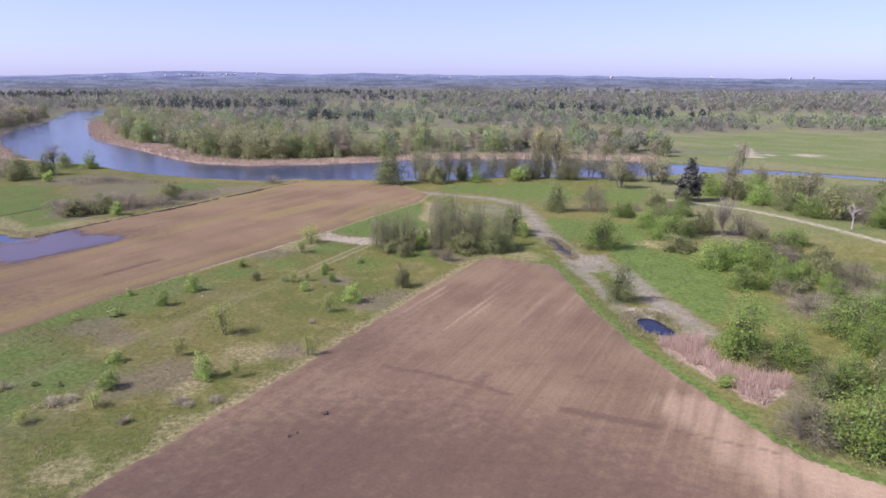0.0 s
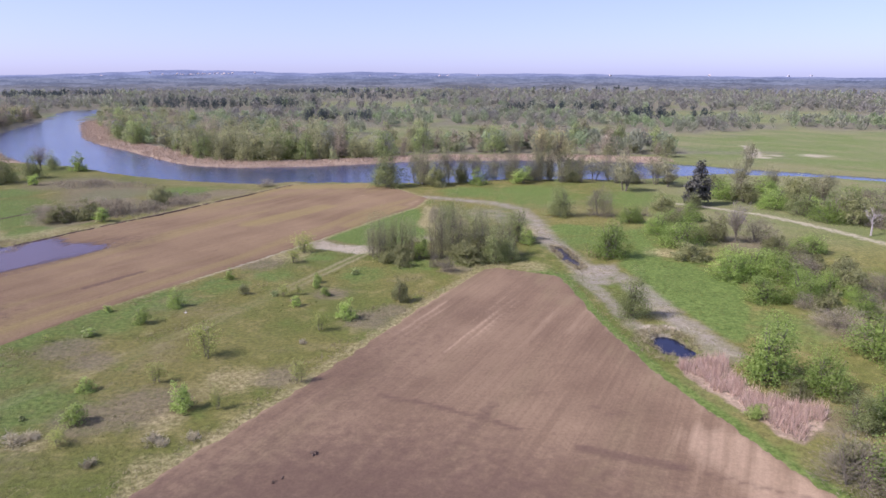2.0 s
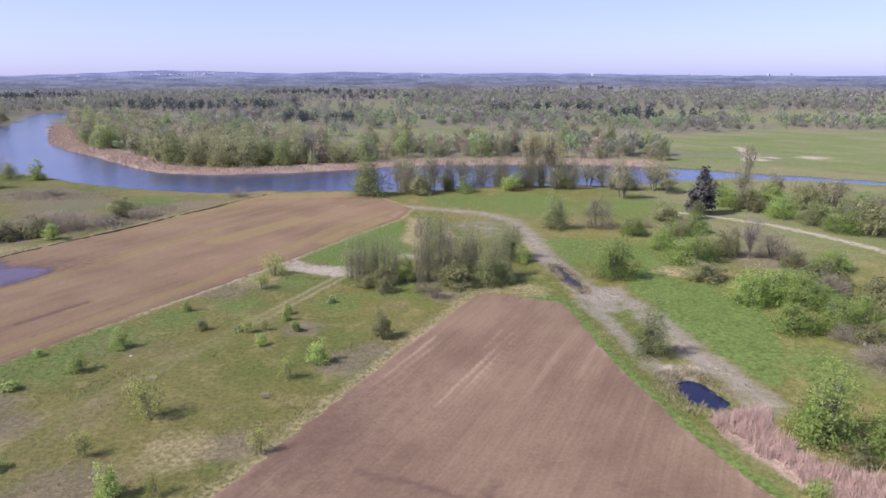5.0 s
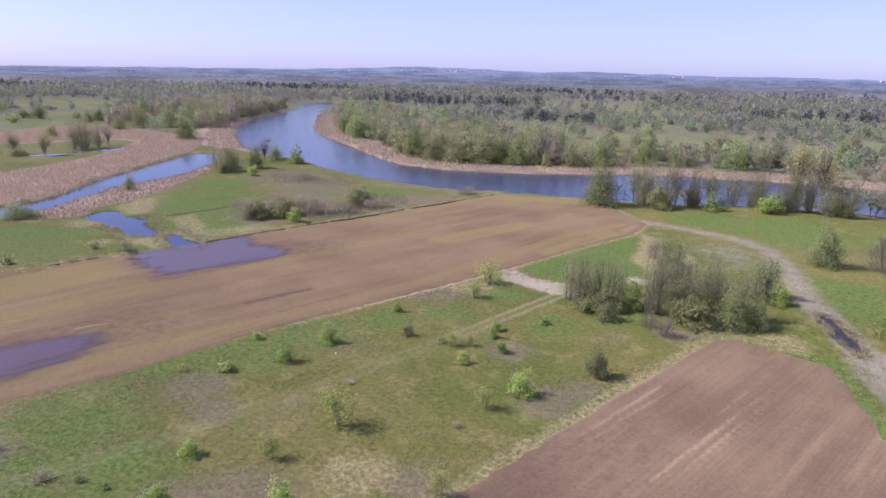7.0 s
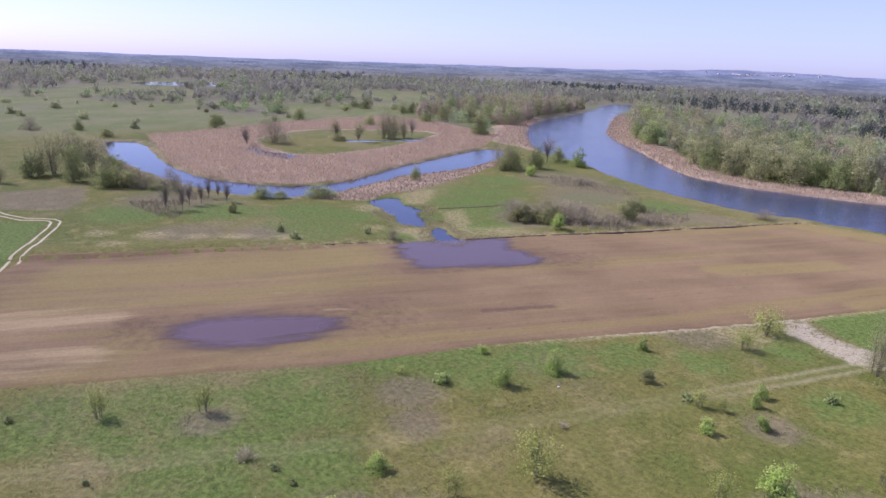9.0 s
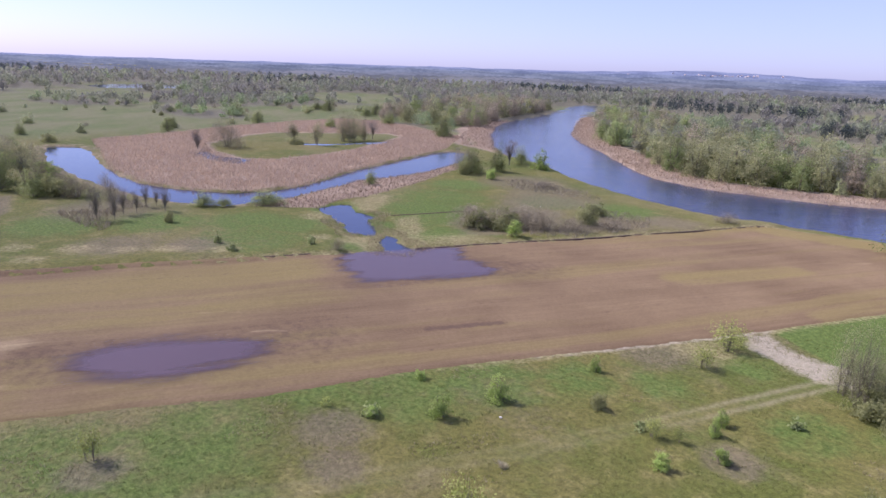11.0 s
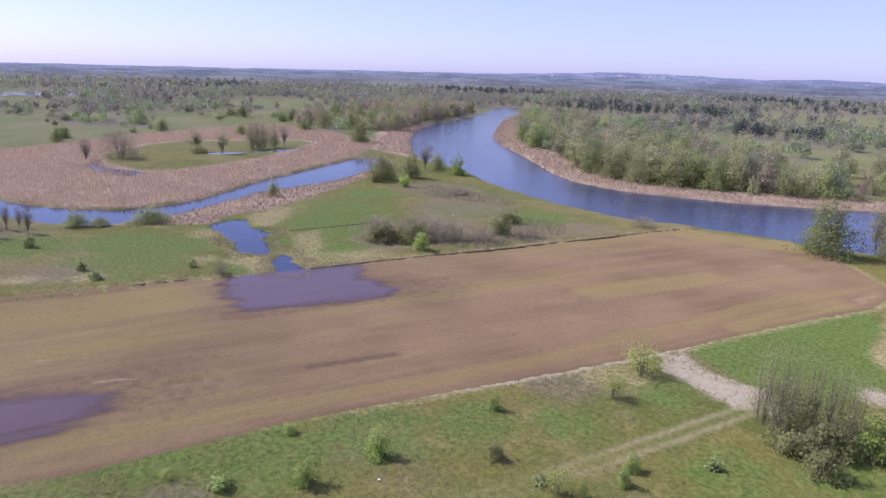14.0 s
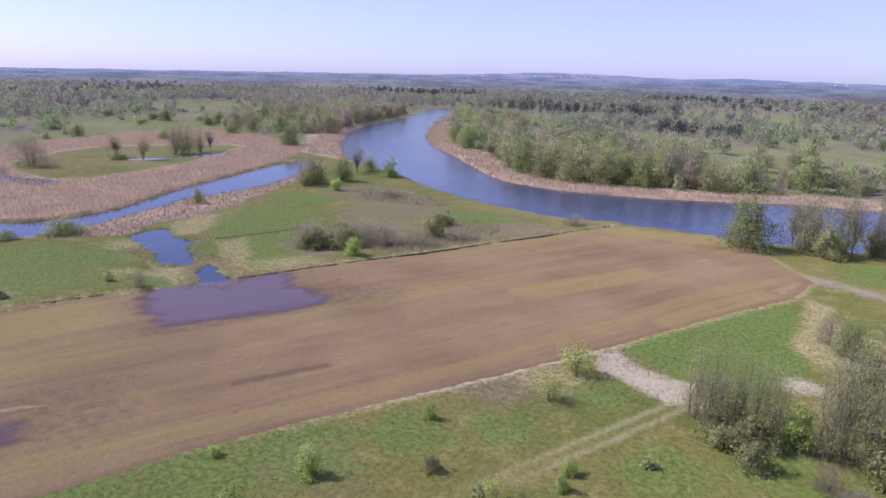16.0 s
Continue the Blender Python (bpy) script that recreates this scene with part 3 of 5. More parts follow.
cover(ground_mesh, "lush", np.maximum.reduce([
    zone(GREEN_PATCH, 1.0), zone(STRIP_MEADOW, 2.0) * 0.95, blob([(-100, 140, 7), (-120, 152, 12), (-108, 186, 10), (-90, 192, 10), (-132, 112, 10), (-142, 97, 10), (-124, 118, 8), (-150, 80, 10), (-4, 198, 10), (14, 200, 12), (-140, 185, 10)]) * 0.72, blob([(-113, 133, 3.5), (-101, 118, 3.5), (20.5, 150, 6), (21, 140, 3.5), (12, 113, 4.5)]) * 0.9, zone(RIGHT_MEADOW, 6.0) * (0.42 + 0.2 * ripple(px, py, 12)), zone(FAR_GREEN, 1.5), (1 - step(0.5, 2.5, near_edge)) * (px > 15) * 0.9,
    blob([(36, 108, 11), (42, 92, 8), (30, 145, 12), (22, 140, 8), (35, 120, 9), (-12, 118, 5), (-52, 87, 8), (-48, 96, 7), (-57, 66, 8), (-62, 54, 9), (-54, 58, 8), (-49, 52, 7), (-67, 46, 8), (-30, 123, 4), (-60, 80, 6),
          (-100, 135, 5), (-118, 105, 12), (-112, 150, 14), (-128, 165, 14), (-20, 112, 5), (-42, 104, 5), (-45, 62, 6), (14, 190, 16), (40, 190, 14), (60, 62, 9), (-35, 110, 4)]) * 0.62,
    (1 - step(0.5, 5, outside(px, py, SPILL))) * 0.6]))
cover(ground_mesh, "brown", np.maximum.reduce([
    zone(FAR_DIRT) * 0.95, zone(BROWN_HOLLOW, 3.0) * 0.8, zone(BROWN_RISE, 4.0) * 0.7, np.clip(0.12 + 0.28 * ripple(px, py, 7, 2.0), 0, 1) * step(-20, -34, px) * step(125, 112, py) * step(-128, -110, px),
    blob([(-34, 63, 5), (-38, 60, 4), (-51, 77, 4), (-15, 90, 4), (-12, 94, 3), (-22, 71, 3), (-98, 158, 9), (-88, 166, 9), (-82, 178, 10), (-75, 190, 8), (-132, 205, 14), (-110, 190, 14), (-103, 172, 10), (-120, 200, 12),
          (-40, 118, 5), (-23, 101, 3), (-128, 84, 8), (-160, 92, 12), (-120, 95, 6), (-58, 58, 3), (-46, 74, 3), (35, 66, 4), (-4, 116, 3), (52, 92, 6), (56, 140, 8)]) * 0.8]))
cover(ground_mesh, "reed", np.maximum.reduce([
    shore, zone(OX_REEDS, 3) * (1 - zone(ISLE_GREEN, 4)), zone(NEAR_REEDS, 1.0), zone(SPIT_REEDS, 2), (1 - step(3, 7, outside(px, py, WATERS["oxbow"]))) * 0.45]))
ground_mesh.materials.append(GRASS)
ground = tagged(new("ground", ground_mesh), "flat river meadow with spring grass, dry straw and sandy ways", "ground", kind="structure")


# ---- fields ----
def field(name, poly, cell, material, label, marks):
    xs = np.arange(min(p[0] for p in poly) - 3, max(p[0] for p in poly) + 3, cell)
    ys = np.arange(min(p[1] for p in poly) - 3, max(p[1] for p in poly) + 3, cell)

    def height(x, y):
        d = outside(x, y, poly) + 0.25 * ripple(x, y, 1.1, 3.0)
        return bed(x, y) + 0.10 - 0.45 * step(-0.15, 0.9, d) + 0.025 * ripple(x, y, 0.9, 5.0)

    me, v = sheet_mesh(name, xs, ys, height, lambda x, y: outside(x, y, poly) < 1.2)
    x, y = v[:, 0], v[:, 1]
    for key, lines in marks.items():
        value = np.zeros(len(x))
        for half, weight, pts in lines:
            value = np.maximum(value, weight * (1 - step(half * 0.35, half * 1.5, line_distance(x, y, pts))))
        cover(me, key, value)
    me.materials.append(material)
    return tagged(new(name, me), label, "field", kind="structure")


field("field_near", NEAR_FIELD, 0.55, SOIL_NEAR, "bare ploughed brown field with pale sandy streaks", {
    "sandy": [(0.32, 0.52, [(-3.5, 79.5), (5.7, 100.5)]), (0.3, 0.50, [(-2.4, 79), (6.5, 99.4)]), (0.28, 0.46, [(-4.7, 80.5), (4.6, 101.6)]), (0.3, 0.38, [(-1.2, 80), (6.0, 96.5)]), (0.28, 0.36, [(-6.0, 84), (1.2, 100.4)]),
              (0.4, 0.46, [(-12.4, 80), (-4.6, 98.4)]), (0.35, 0.42, [(-11.0, 80.5), (-3.6, 97.5)]), (0.35, 0.36, [(-17.5, 72), (-12.2, 84)]), (0.5, 0.30, [(-4, 88), (1, 98)]),
              (3.2, 0.8, [(31, 50), (40, 40), (46, 34)]), (0.7, 0.42, [(29.5, 54), (26.0, 63), (22, 73.5), (18.8, 85), (16, 101)]), (9, 0.20, [(20, 50), (14, 70), (11, 100)]), (1.0, 0.50, [(-29, 46), (-19.5, 68.5)]), (0.8, 0.43, [(-14, 82), (-5, 103)]),
              (1.6, 0.32, [(12, 74), (14, 80)]), (5, 0.6, [(24, 60), (30, 46)])],
    "moist": [(21, 0.75, [(-26, 30), (-8, 42), (8, 36)]), (9, 0.36, [(-20, 56), (-9, 82)]), (0.5, 0.75, [(-9.6, 67.2), (-4, 65.4), (4.9, 61.1)]), (0.9, 0.75, [(10.6, 58.1), (15.5, 56.8), (19.2, 56)]), (0.35, 0.6, [(19, 56), (29.4, 51.9)]), (1.0, 0.55, [(2.4, 66), (0.1, 59.5), (-3.8, 51.7), (-6, 44)]),
              (1.2, 0.45, [(14, 56), (10, 44)]), (1.4, 0.4, [(13, 66), (16, 65)]), (2.5, 0.4, [(-15.5, 52), (-12, 57)]), (1.6, 0.35, [(6, 70), (8, 69)])],
    "young": [(3.0, 0.4, [(10, 114), (13, 100)]), (2.5, 0.35, [(17, 84), (21, 72)])]})
field("field_long", LONG_FIELD, 0.8, SOIL_LONG, "long brown sown field with yellow-green seedlings and wet hollows", {
    "sandy": [(4.5, 0.58, [(-102, 38), (-91, 58)]), (4.5, 0.6, [(-88, 34), (-79.5, 52)]), (0.4, 0.7, [(-77, 83), (-74.2, 86.2)]), (0.35, 0.55, [(-87, 80.5), (-83.4, 85.5)]), (1.2, 0.55, [(-20, 176), (-18, 184)]), (1.0, 0.4, [(-42, 180), (-34, 190)])],
    "moist": [(0.3, 0.5, [(-112, 66), (-62, 178)]), (0.25, 0.5, [(-86, 66), (-40, 172)]), (0.3, 0.45, [(-72, 66), (-30, 160)]), (0.25, 0.45, [(-98, 70), (-52, 176)]), (0.3, 0.4, [(-66, 70), (-42, 122)]), (7, 0.45, [(-83, 61), (-70, 88)]), (7, 0.45, [(-92, 112), (-72, 134)]), (0.9, 0.75, [(-63.4, 101), (-58.4, 110.2)]), (2.0, 0.55, [(-86, 60), (-70, 90)]), (0.5, 0.45, [(-73, 48), (-64, 66)]), (2.4, 0.5, [(-84, 104), (-71, 132)]), (0.4, 0.4, [(-54, 120), (-45, 145)])],
    "young": [(4.2, 0.72, [(-53, 150), (-42, 172)]), (3.2, 0.66, [(-30, 150), (-22, 172)]), (5.0, 0.95, [(-57, 202), (-36, 207)]), (3.0, 0.7, [(-70, 182), (-62, 200)]), (8, 0.8, [(-97, 100), (-110, 60)]), (12, 0.55, [(-90, 92), (-104, 56)]), (5, 0.55, [(-80, 58), (-74, 48)]), (3.0, 0.45, [(-66, 74), (-59, 92)]), (2.5, 0.45, [(-82, 152), (-68, 186)]), (3, 0.4, [(-90, 70), (-82, 96)])]})


def swept(name, line, section, material, label, category):
    """A long low form: a section (across, up) carried along a line on the ground."""
    v, f = [], []
    pts = []
    for (ax, ay), (bx, by) in zip(line[:-1], line[1:]):
        n = max(int(math.hypot(bx - ax, by - ay) / 1.2), 1)
        pts += [(ax + (bx - ax) * k / n, ay + (by - ay) * k / n) for k in range(n)]
    pts.append(line[-1])
    for k, (x, y) in enumerate(pts):
        p, q = pts[max(k - 1, 0)], pts[min(k + 1, len(pts) - 1)]
        n = math.hypot(q[0] - p[0], q[1] - p[1])
        nx, ny = (q[1] - p[1]) / n, -(q[0] - p[0]) / n
        wob = 0.12 * float(ripple(np.array(x), np.array(y), 1.3, 2.0))
        for a, z in section:
            v.append((x + nx * (a + wob), y + ny * (a + wob), float(land(np.array(x), np.array(y))) * 0.4 + z * (1 + wob)))
    w = len(section)
    for k in range(len(pts) - 1):
        f += [(k * w + s, k * w + s + 1, k * w + w + s + 1, k * w + w + s) for s in range(w - 1)]
    me = mesh_from(name, v, f, False)
    me.materials.append(material)
    return tagged(new(name, me), label, category, kind="structure")


swept("field_bank", [(-125.7, 57), (-107.7, 96.4), (-101.5, 109)], [(-0.5, -0.1), (-0.25, 0.28), (0.05, 0.25), (0.2, -0.15)], EARTH, "steep dark earth edge along the sown field", "bank")
swept("field_bank", [(-93.5, 126), (-89.7, 135.4), (-76.6, 165), (-59.9, 205.5)], [(-0.5, -0.1), (-0.25, 0.30), (0.05, 0.27), (0.2, -0.15)], EARTH, "steep dark earth edge along the sown field", "bank")
swept("meadow_ditch", [(-119, 141), (-117, 146), (-115, 152), (-112, 162)], [(-0.3, -0.05), (-0.1, 0.12), (0.1, 0.12), (0.3, -0.05)], EARTH, "thin dark ditch edge across the meadow", "ditch")

SAND = plain_material("pale_track_sand", (0.27, 0.240, 0.150), (0.40, 0.360, 0.250), 1.2, 0.95)


def rut(line, aside, half):
    """One wheel rut worn down to the sand, along a line and to one side of it."""
    pts = []
    for (ax, ay), (bx, by) in zip(line[:-1], line[1:]):
        k = max(int(math.hypot(bx - ax, by - ay) / 0.8), 1)
        pts += [(ax + (bx - ax) * i / k, ay + (by - ay) * i / k) for i in range(k)]
    p = np.array(pts)
    d = np.gradient(p, axis=0)
    d /= np.linalg.norm(d, axis=1)[:, None]
    side = np.stack([d[:, 1], -d[:, 0]], 1)
    width = half * (1 + 0.35 * ripple(p[:, 0], p[:, 1], 1.7, 3.0))[:, None]
    rows = [p + side * (aside + width * k) for k in (-1.5, -0.6, 0.6, 1.5)]
    v = np.concatenate([np.concatenate([q, (bed(q[:, 0], q[:, 1]) + z)[:, None]], 1) for q, z in zip(rows, (-0.03, 0.06, 0.06, -0.03))])
    n = len(p)
    i = np.arange(3 * (n - 1))
    a = (i // (n - 1)) * n + i % (n - 1)
    me = mesh_from("track", v, np.stack([a, a + 1, a + n + 1, a + n], 1))
    me.materials.append(SAND)
    return tagged(new("track", me), "pale sandy wheel rut of a field track", "track", kind="structure")


smooth_track = [LEFT_TRACK[0]] + [q for a, b in zip(LEFT_TRACK[:-1], LEFT_TRACK[1:]) for q in ((a[0] * 0.75 + b[0] * 0.25, a[1] * 0.75 + b[1] * 0.25), (a[0] * 0.25 + b[0] * 0.75, a[1] * 0.25 + b[1] * 0.75))]
rut(smooth_track, -0.8, 0.2)
rut(smooth_track, 0.8, 0.2)

# ---- water ----
def water(name, poly, level, cell, grow, material, label, category="water"):
    xs = np.arange(min(p[0] for p in poly) - 6, max(p[0] for p in poly) + 6 + cell, cell)
    ys = np.arange(min(p[1] for p in poly) - 6, max(p[1] for p in poly) + 6 + cell, cell)
    me, _ = sheet_mesh(name, xs, ys, lambda x, y: np.full(x.shape, level), lambda x, y: outside(x, y, poly) < grow)
    me.materials.append(material)
    return tagged(new(name, me), label, category, kind="structure")


water("river", WATERS["river"], -0.62, 3.0, 2.0, RIVER_WATER, "broad blue river with a slow rippled surface", "river")
water("oxbow_water", WATERS["oxbow"], -0.52, 2.0, 2.0, STILL_WATER, "curved blue oxbow lake in a reed bed", "lake")
water("spill_water", WATERS["spill"], -0.32, 1.5, 1.5, STILL_WATER, "shallow blue flood pool in the meadow", "pool")
water("runnel_water", WATERS["runnel"], -0.30, 1.0, 1.2, STILL_WATER, "narrow runnel between pool and field", "pool")
water("pond_water", WATERS["pond"], -0.60, 0.8, 1.2, POND_WATER, "small dark pond with pale trampled banks", "pond")

water("pool_water", WATERS["pool"], -0.55, 0.8, 1.2, POND_WATER, "tiny dark blue pool beside a bush", "pool")

water("ditch_water", WATERS["ditch"], float(land(np.array([16.5]), np.array([126.0]))[0]) - 0.17, 0.7, 0.8, BOG_WATER, "dark wet ditch with trampled muddy banks", "ditch")
water("isle_water", WATERS["isle_a"], -0.22, 1.5, 1.5, STILL_WATER, "shallow pool in the reed bed", "pool")
water("isle_water", WATERS["isle_b"], -0.22, 1.5, 1.5, STILL_WATER, "narrow flooded strip under bare trees", "pool")
water("flood_water", rounded(FLOOD), 0.15, 6.0, 0.0, STILL_WATER, "distant sheet of pale floodwater", "lake")


def puddle(name, poly, label):
    """Standing water on the field: it fills the hollow up to a frayed edge."""
    poly = rounded(poly)
    xs = np.arange(min(p[0] for p in poly) - 7, max(p[0] for p in poly) + 7, 0.7)
    ys = np.arange(min(p[1] for p in poly) - 7, max(p[1] for p in poly) + 7, 0.7)

    def depth(x, y):
        along, across = x * 0.40 + y * 0.92, x * 0.92 - y * 0.40
        d = outside(x, y, poly) + 1.1 * ripple(along * 0.2, across, 1.2, 4.0) + 0.5 * ripple(along * 0.3, across, 0.5, 2.0)
        return 1 - step(-4.0, 4.0, d)

    me, v = sheet_mesh(name, xs, ys, lambda x, y: np.full(x.shape, 0.16), lambda x, y: (outside(x, y, poly) < 6) & (outside(x, y, LONG_FIELD) < 0.1))
    cover(me, "depth", depth(v[:, 0], v[:, 1]) * step(6, 3.5, outside(v[:, 0], v[:, 1], poly)))
    me.materials.append(MUD_WATER)
    return tagged(new(name, me), label, "puddle", kind="structure")


puddle("puddle_water", PUDDLE_A, "broad shallow puddle at the edge of the sown field")
puddle("puddle_water", PUDDLE_B, "long shallow puddle in the sown field")


# ---- plants ----
class Shape:
    """Gathers quads of stems and leaves."""

    def __init__(self, seed):
        self.v, self.f, self.n, self.way = [], [], 0, []
        self.r = np.random.default_rng(seed)

    def tube(self, pts, radii, k=5):
        pts = np.asarray(pts, float)
        a = np.arange(k) * 2 * np.pi / k
        rings = []
        for i, p in enumerate(pts):
            d = pts[min(i + 1, len(pts) - 1)] - pts[max(i - 1, 0)]
            d /= np.linalg.norm(d) + 1e-9
            side = np.cross(d, (0.31, 0.77, 0.21))
            side /= np.linalg.norm(side) + 1e-9
            rings.append(p + radii[i] * (np.cos(a)[:, None] * side + np.sin(a)[:, None] * np.cross(d, side)))
        for i in range(len(pts) - 1):
            b = self.n + i * k + np.arange(k)
            c = self.n + i * k + (np.arange(k) + 1) % k
            self.f.append(np.stack([b, c, c + k, b + k], 1))
        self.v.append(np.concatenate(rings))
        self.n += k * len(pts)

    def cards(self, centre, size, long=1.0, rise=0.0, middle=None):
        """Leaves round their clumps, turned mostly outwards and up."""
        n = len(centre)
        face = self.r.normal(size=(n, 3)) * 0.6
        if rise > 1:
            away = (centre - middle) * (1, 1, 0.5)
            away /= np.linalg.norm(away, axis=1)[:, None] + 1e-6
            u = self.r.normal(size=(n, 3)) * 0.3 + (0, 0, 1.0 if rise < 3 else 0.55) + away * (0.3 if rise < 3 else 0.9)
            face = np.cross(u, self.r.normal(size=(n, 3)))
        elif middle is not None:
            out = centre - middle
            face += out / (np.linalg.norm(out, axis=1)[:, None] + 1e-6) * 0.8 + (0, 0, 0.35)
        if rise <= 1:
            u = np.cross(face, self.r.normal(size=(n, 3)))
        u /= np.linalg.norm(u, axis=1)[:, None]
        out = centre - middle
        out = out / (np.linalg.norm(out, axis=1)[:, None] + 1e-6) + (0, 0, 0.25)
        face *= np.where((face * out).sum(1) < 0, -1.0, 1.0)[:, None] / (np.linalg.norm(face, axis=1)[:, None] + 1e-6)
        way = out + face * 0.35
        self.way.append(np.repeat(way / np.linalg.norm(way, axis=1)[:, None], 4, 0))
        w = np.cross(u, face)
        w /= np.linalg.norm(w, axis=1)[:, None] + 1e-9
        s = (size * self.r.uniform(0.6, 1.3, n))[:, None] / 2
        u, w = u * s * long, w * s
        self.v.append(np.stack([centre - u, centre + w, centre + u, centre - w], 1).reshape(-1, 3))
        self.f.append(self.n + np.arange(4 * n).reshape(-1, 4))
        self.n += 4 * n

    def mesh(self, name, material, smooth=False):
        me = mesh_from(name, np.concatenate(self.v), np.concatenate(self.f), smooth)
        if self.way:
            soft_normals(me, np.concatenate(self.way))
        me.materials.append(material)
        return me


# height, width, where the crown starts, clumps, leaves, leaf size, spread of a clump, stems, stem radius, leaf length
KINDS = {
    "f": ("shrub", "fresh green leafy shrub in the meadow grass", 3.0, 2.6, 0.04, 44, 2100, 0.13, 0.22, 4, 0.05, 1.3),
    "s": ("young_tree", "thin young tree with sparse yellow-green leaves", 3.6, 2.8, 0.10, 44, 760, 0.11, 0.36, 4, 0.035, 1.6),
    "b": ("bush", "large rounded green bush in full spring leaf", 7.0, 7.5, 0.0, 200, 5600, 0.19, 0.50, 4, 0.12, 1.3),
    "g": ("shrub", "grey-green willow shrub just coming into leaf", 4.2, 6.0, 0.0, 65, 1700, 0.20, 0.40, 5, 0.05, 2.2),
    "n": ("shrub", "leafless brown shrub with dense fine twigs", 5.0, 6.5, 0.0, 110, 4200, 0.036, 0.50, 6, 0.05, 14.0),
    "w": ("tree", "dense rounded olive-green willow tree", 7.5, 6.5, 0.02, 160, 5000, 0.16, 0.50, 3, 0.14, 1.6),
    "a": ("alder_tree", "slender alder with bare stems and sparse buds", 9.0, 4.0, 0.08, 90, 2600, 0.10, 0.55, 5, 0.055, 1.5),
    "r": ("tree", "thin riverside tree with sparse olive leaves", 12.0, 7.2, 0.22, 50, 1300, 0.24, 0.62, 3, 0.13, 1.6),
    "p": ("poplar_tree", "tall poplar with an open yellowish spring crown", 20.0, 8.2, 0.26, 70, 1300, 0.30, 0.80, 1, 0.34, 1.5),
    "k": ("pine_tree", "dark dense conifer standing alone", 12.0, 7.6, 0.08, 80, 3400, 0.36, 0.50, 1, 0.22, 2.2),
    "t": ("bare_tree", "bare grey tree with open branches", 9.0, 5.0, 0.22, 90, 1500, 0.035, 0.40, 1, 0.13, 22.0),
    "h": ("shrub", "distant grey-green shrub in the valley meadow", 4.0, 5.0, 0.0, 40, 800, 0.34, 0.45, 3, 0.06, 1.5),
    "l": ("weed_tuft", "small dark tuft of weeds in the meadow", 0.9, 1.1, 0.0, 12, 160, 0.16, 0.16, 3, 0.02, 2.0),
}
KINDS["y"] = ("dead_weed", "pale clump of last year's dead weeds in the meadow", 0.7, 1.8, 0.0, 16, 420, 0.05, 0.22, 5, 0.012, 9.0)
LEAF["y"] = leaf_material("pale_dead_weed", (0.330, 0.300, 0.185), (0.500, 0.455, 0.300), 0.3)
# fine upright twigs in the crown: how many, how thick, how long for their thickness
TWIGS = {"a": (620, 0.03, 30.0), "r": (600, 0.065, 24.0), "p": (700, 0.06, 20.0), "s": (160, 0.025, 26.0), "g": (500, 0.04, 22.0), "m": (400, 0.09, 18.0)}
MODELS = {}


def crown_points(r, wide, high, low, clumps):
    """Clump centres through an uneven crown, more of them near its outside."""
    d = r.normal(size=(clumps, 3))
    d /= np.linalg.norm(d, axis=1)[:, None]
    lobe = 1 + 0.15 * np.sin(d[:, 0] * 4 + r.uniform(0, 6)) + 0.14 * np.sin(d[:, 1] * 5 + r.uniform(0, 6)) + 0.10 * np.sin(d[:, 2] * 6 + r.uniform(0, 6))
    q = d * (r.uniform(0.12, 1.0, clumps) ** 0.42 * lobe * 0.88)[:, None]
    if low < 0.1 * high:
        z = np.maximum(low + (high - low) * (0.04 + 1.06 * np.abs(q[:, 2])), 0.15)
        full = 1.0 + 0.10 * (1 - z / high)
        return np.stack([q[:, 0] * wide / 2 * full, q[:, 1] * wide / 2 * full, z], 1)
    mid, half = (high + low) / 2, (high - low) / 2
    return np.stack([q[:, 0] * wide / 2, q[:, 1] * wide / 2, np.maximum(mid + q[:, 2] * half, 0.15)], 1)


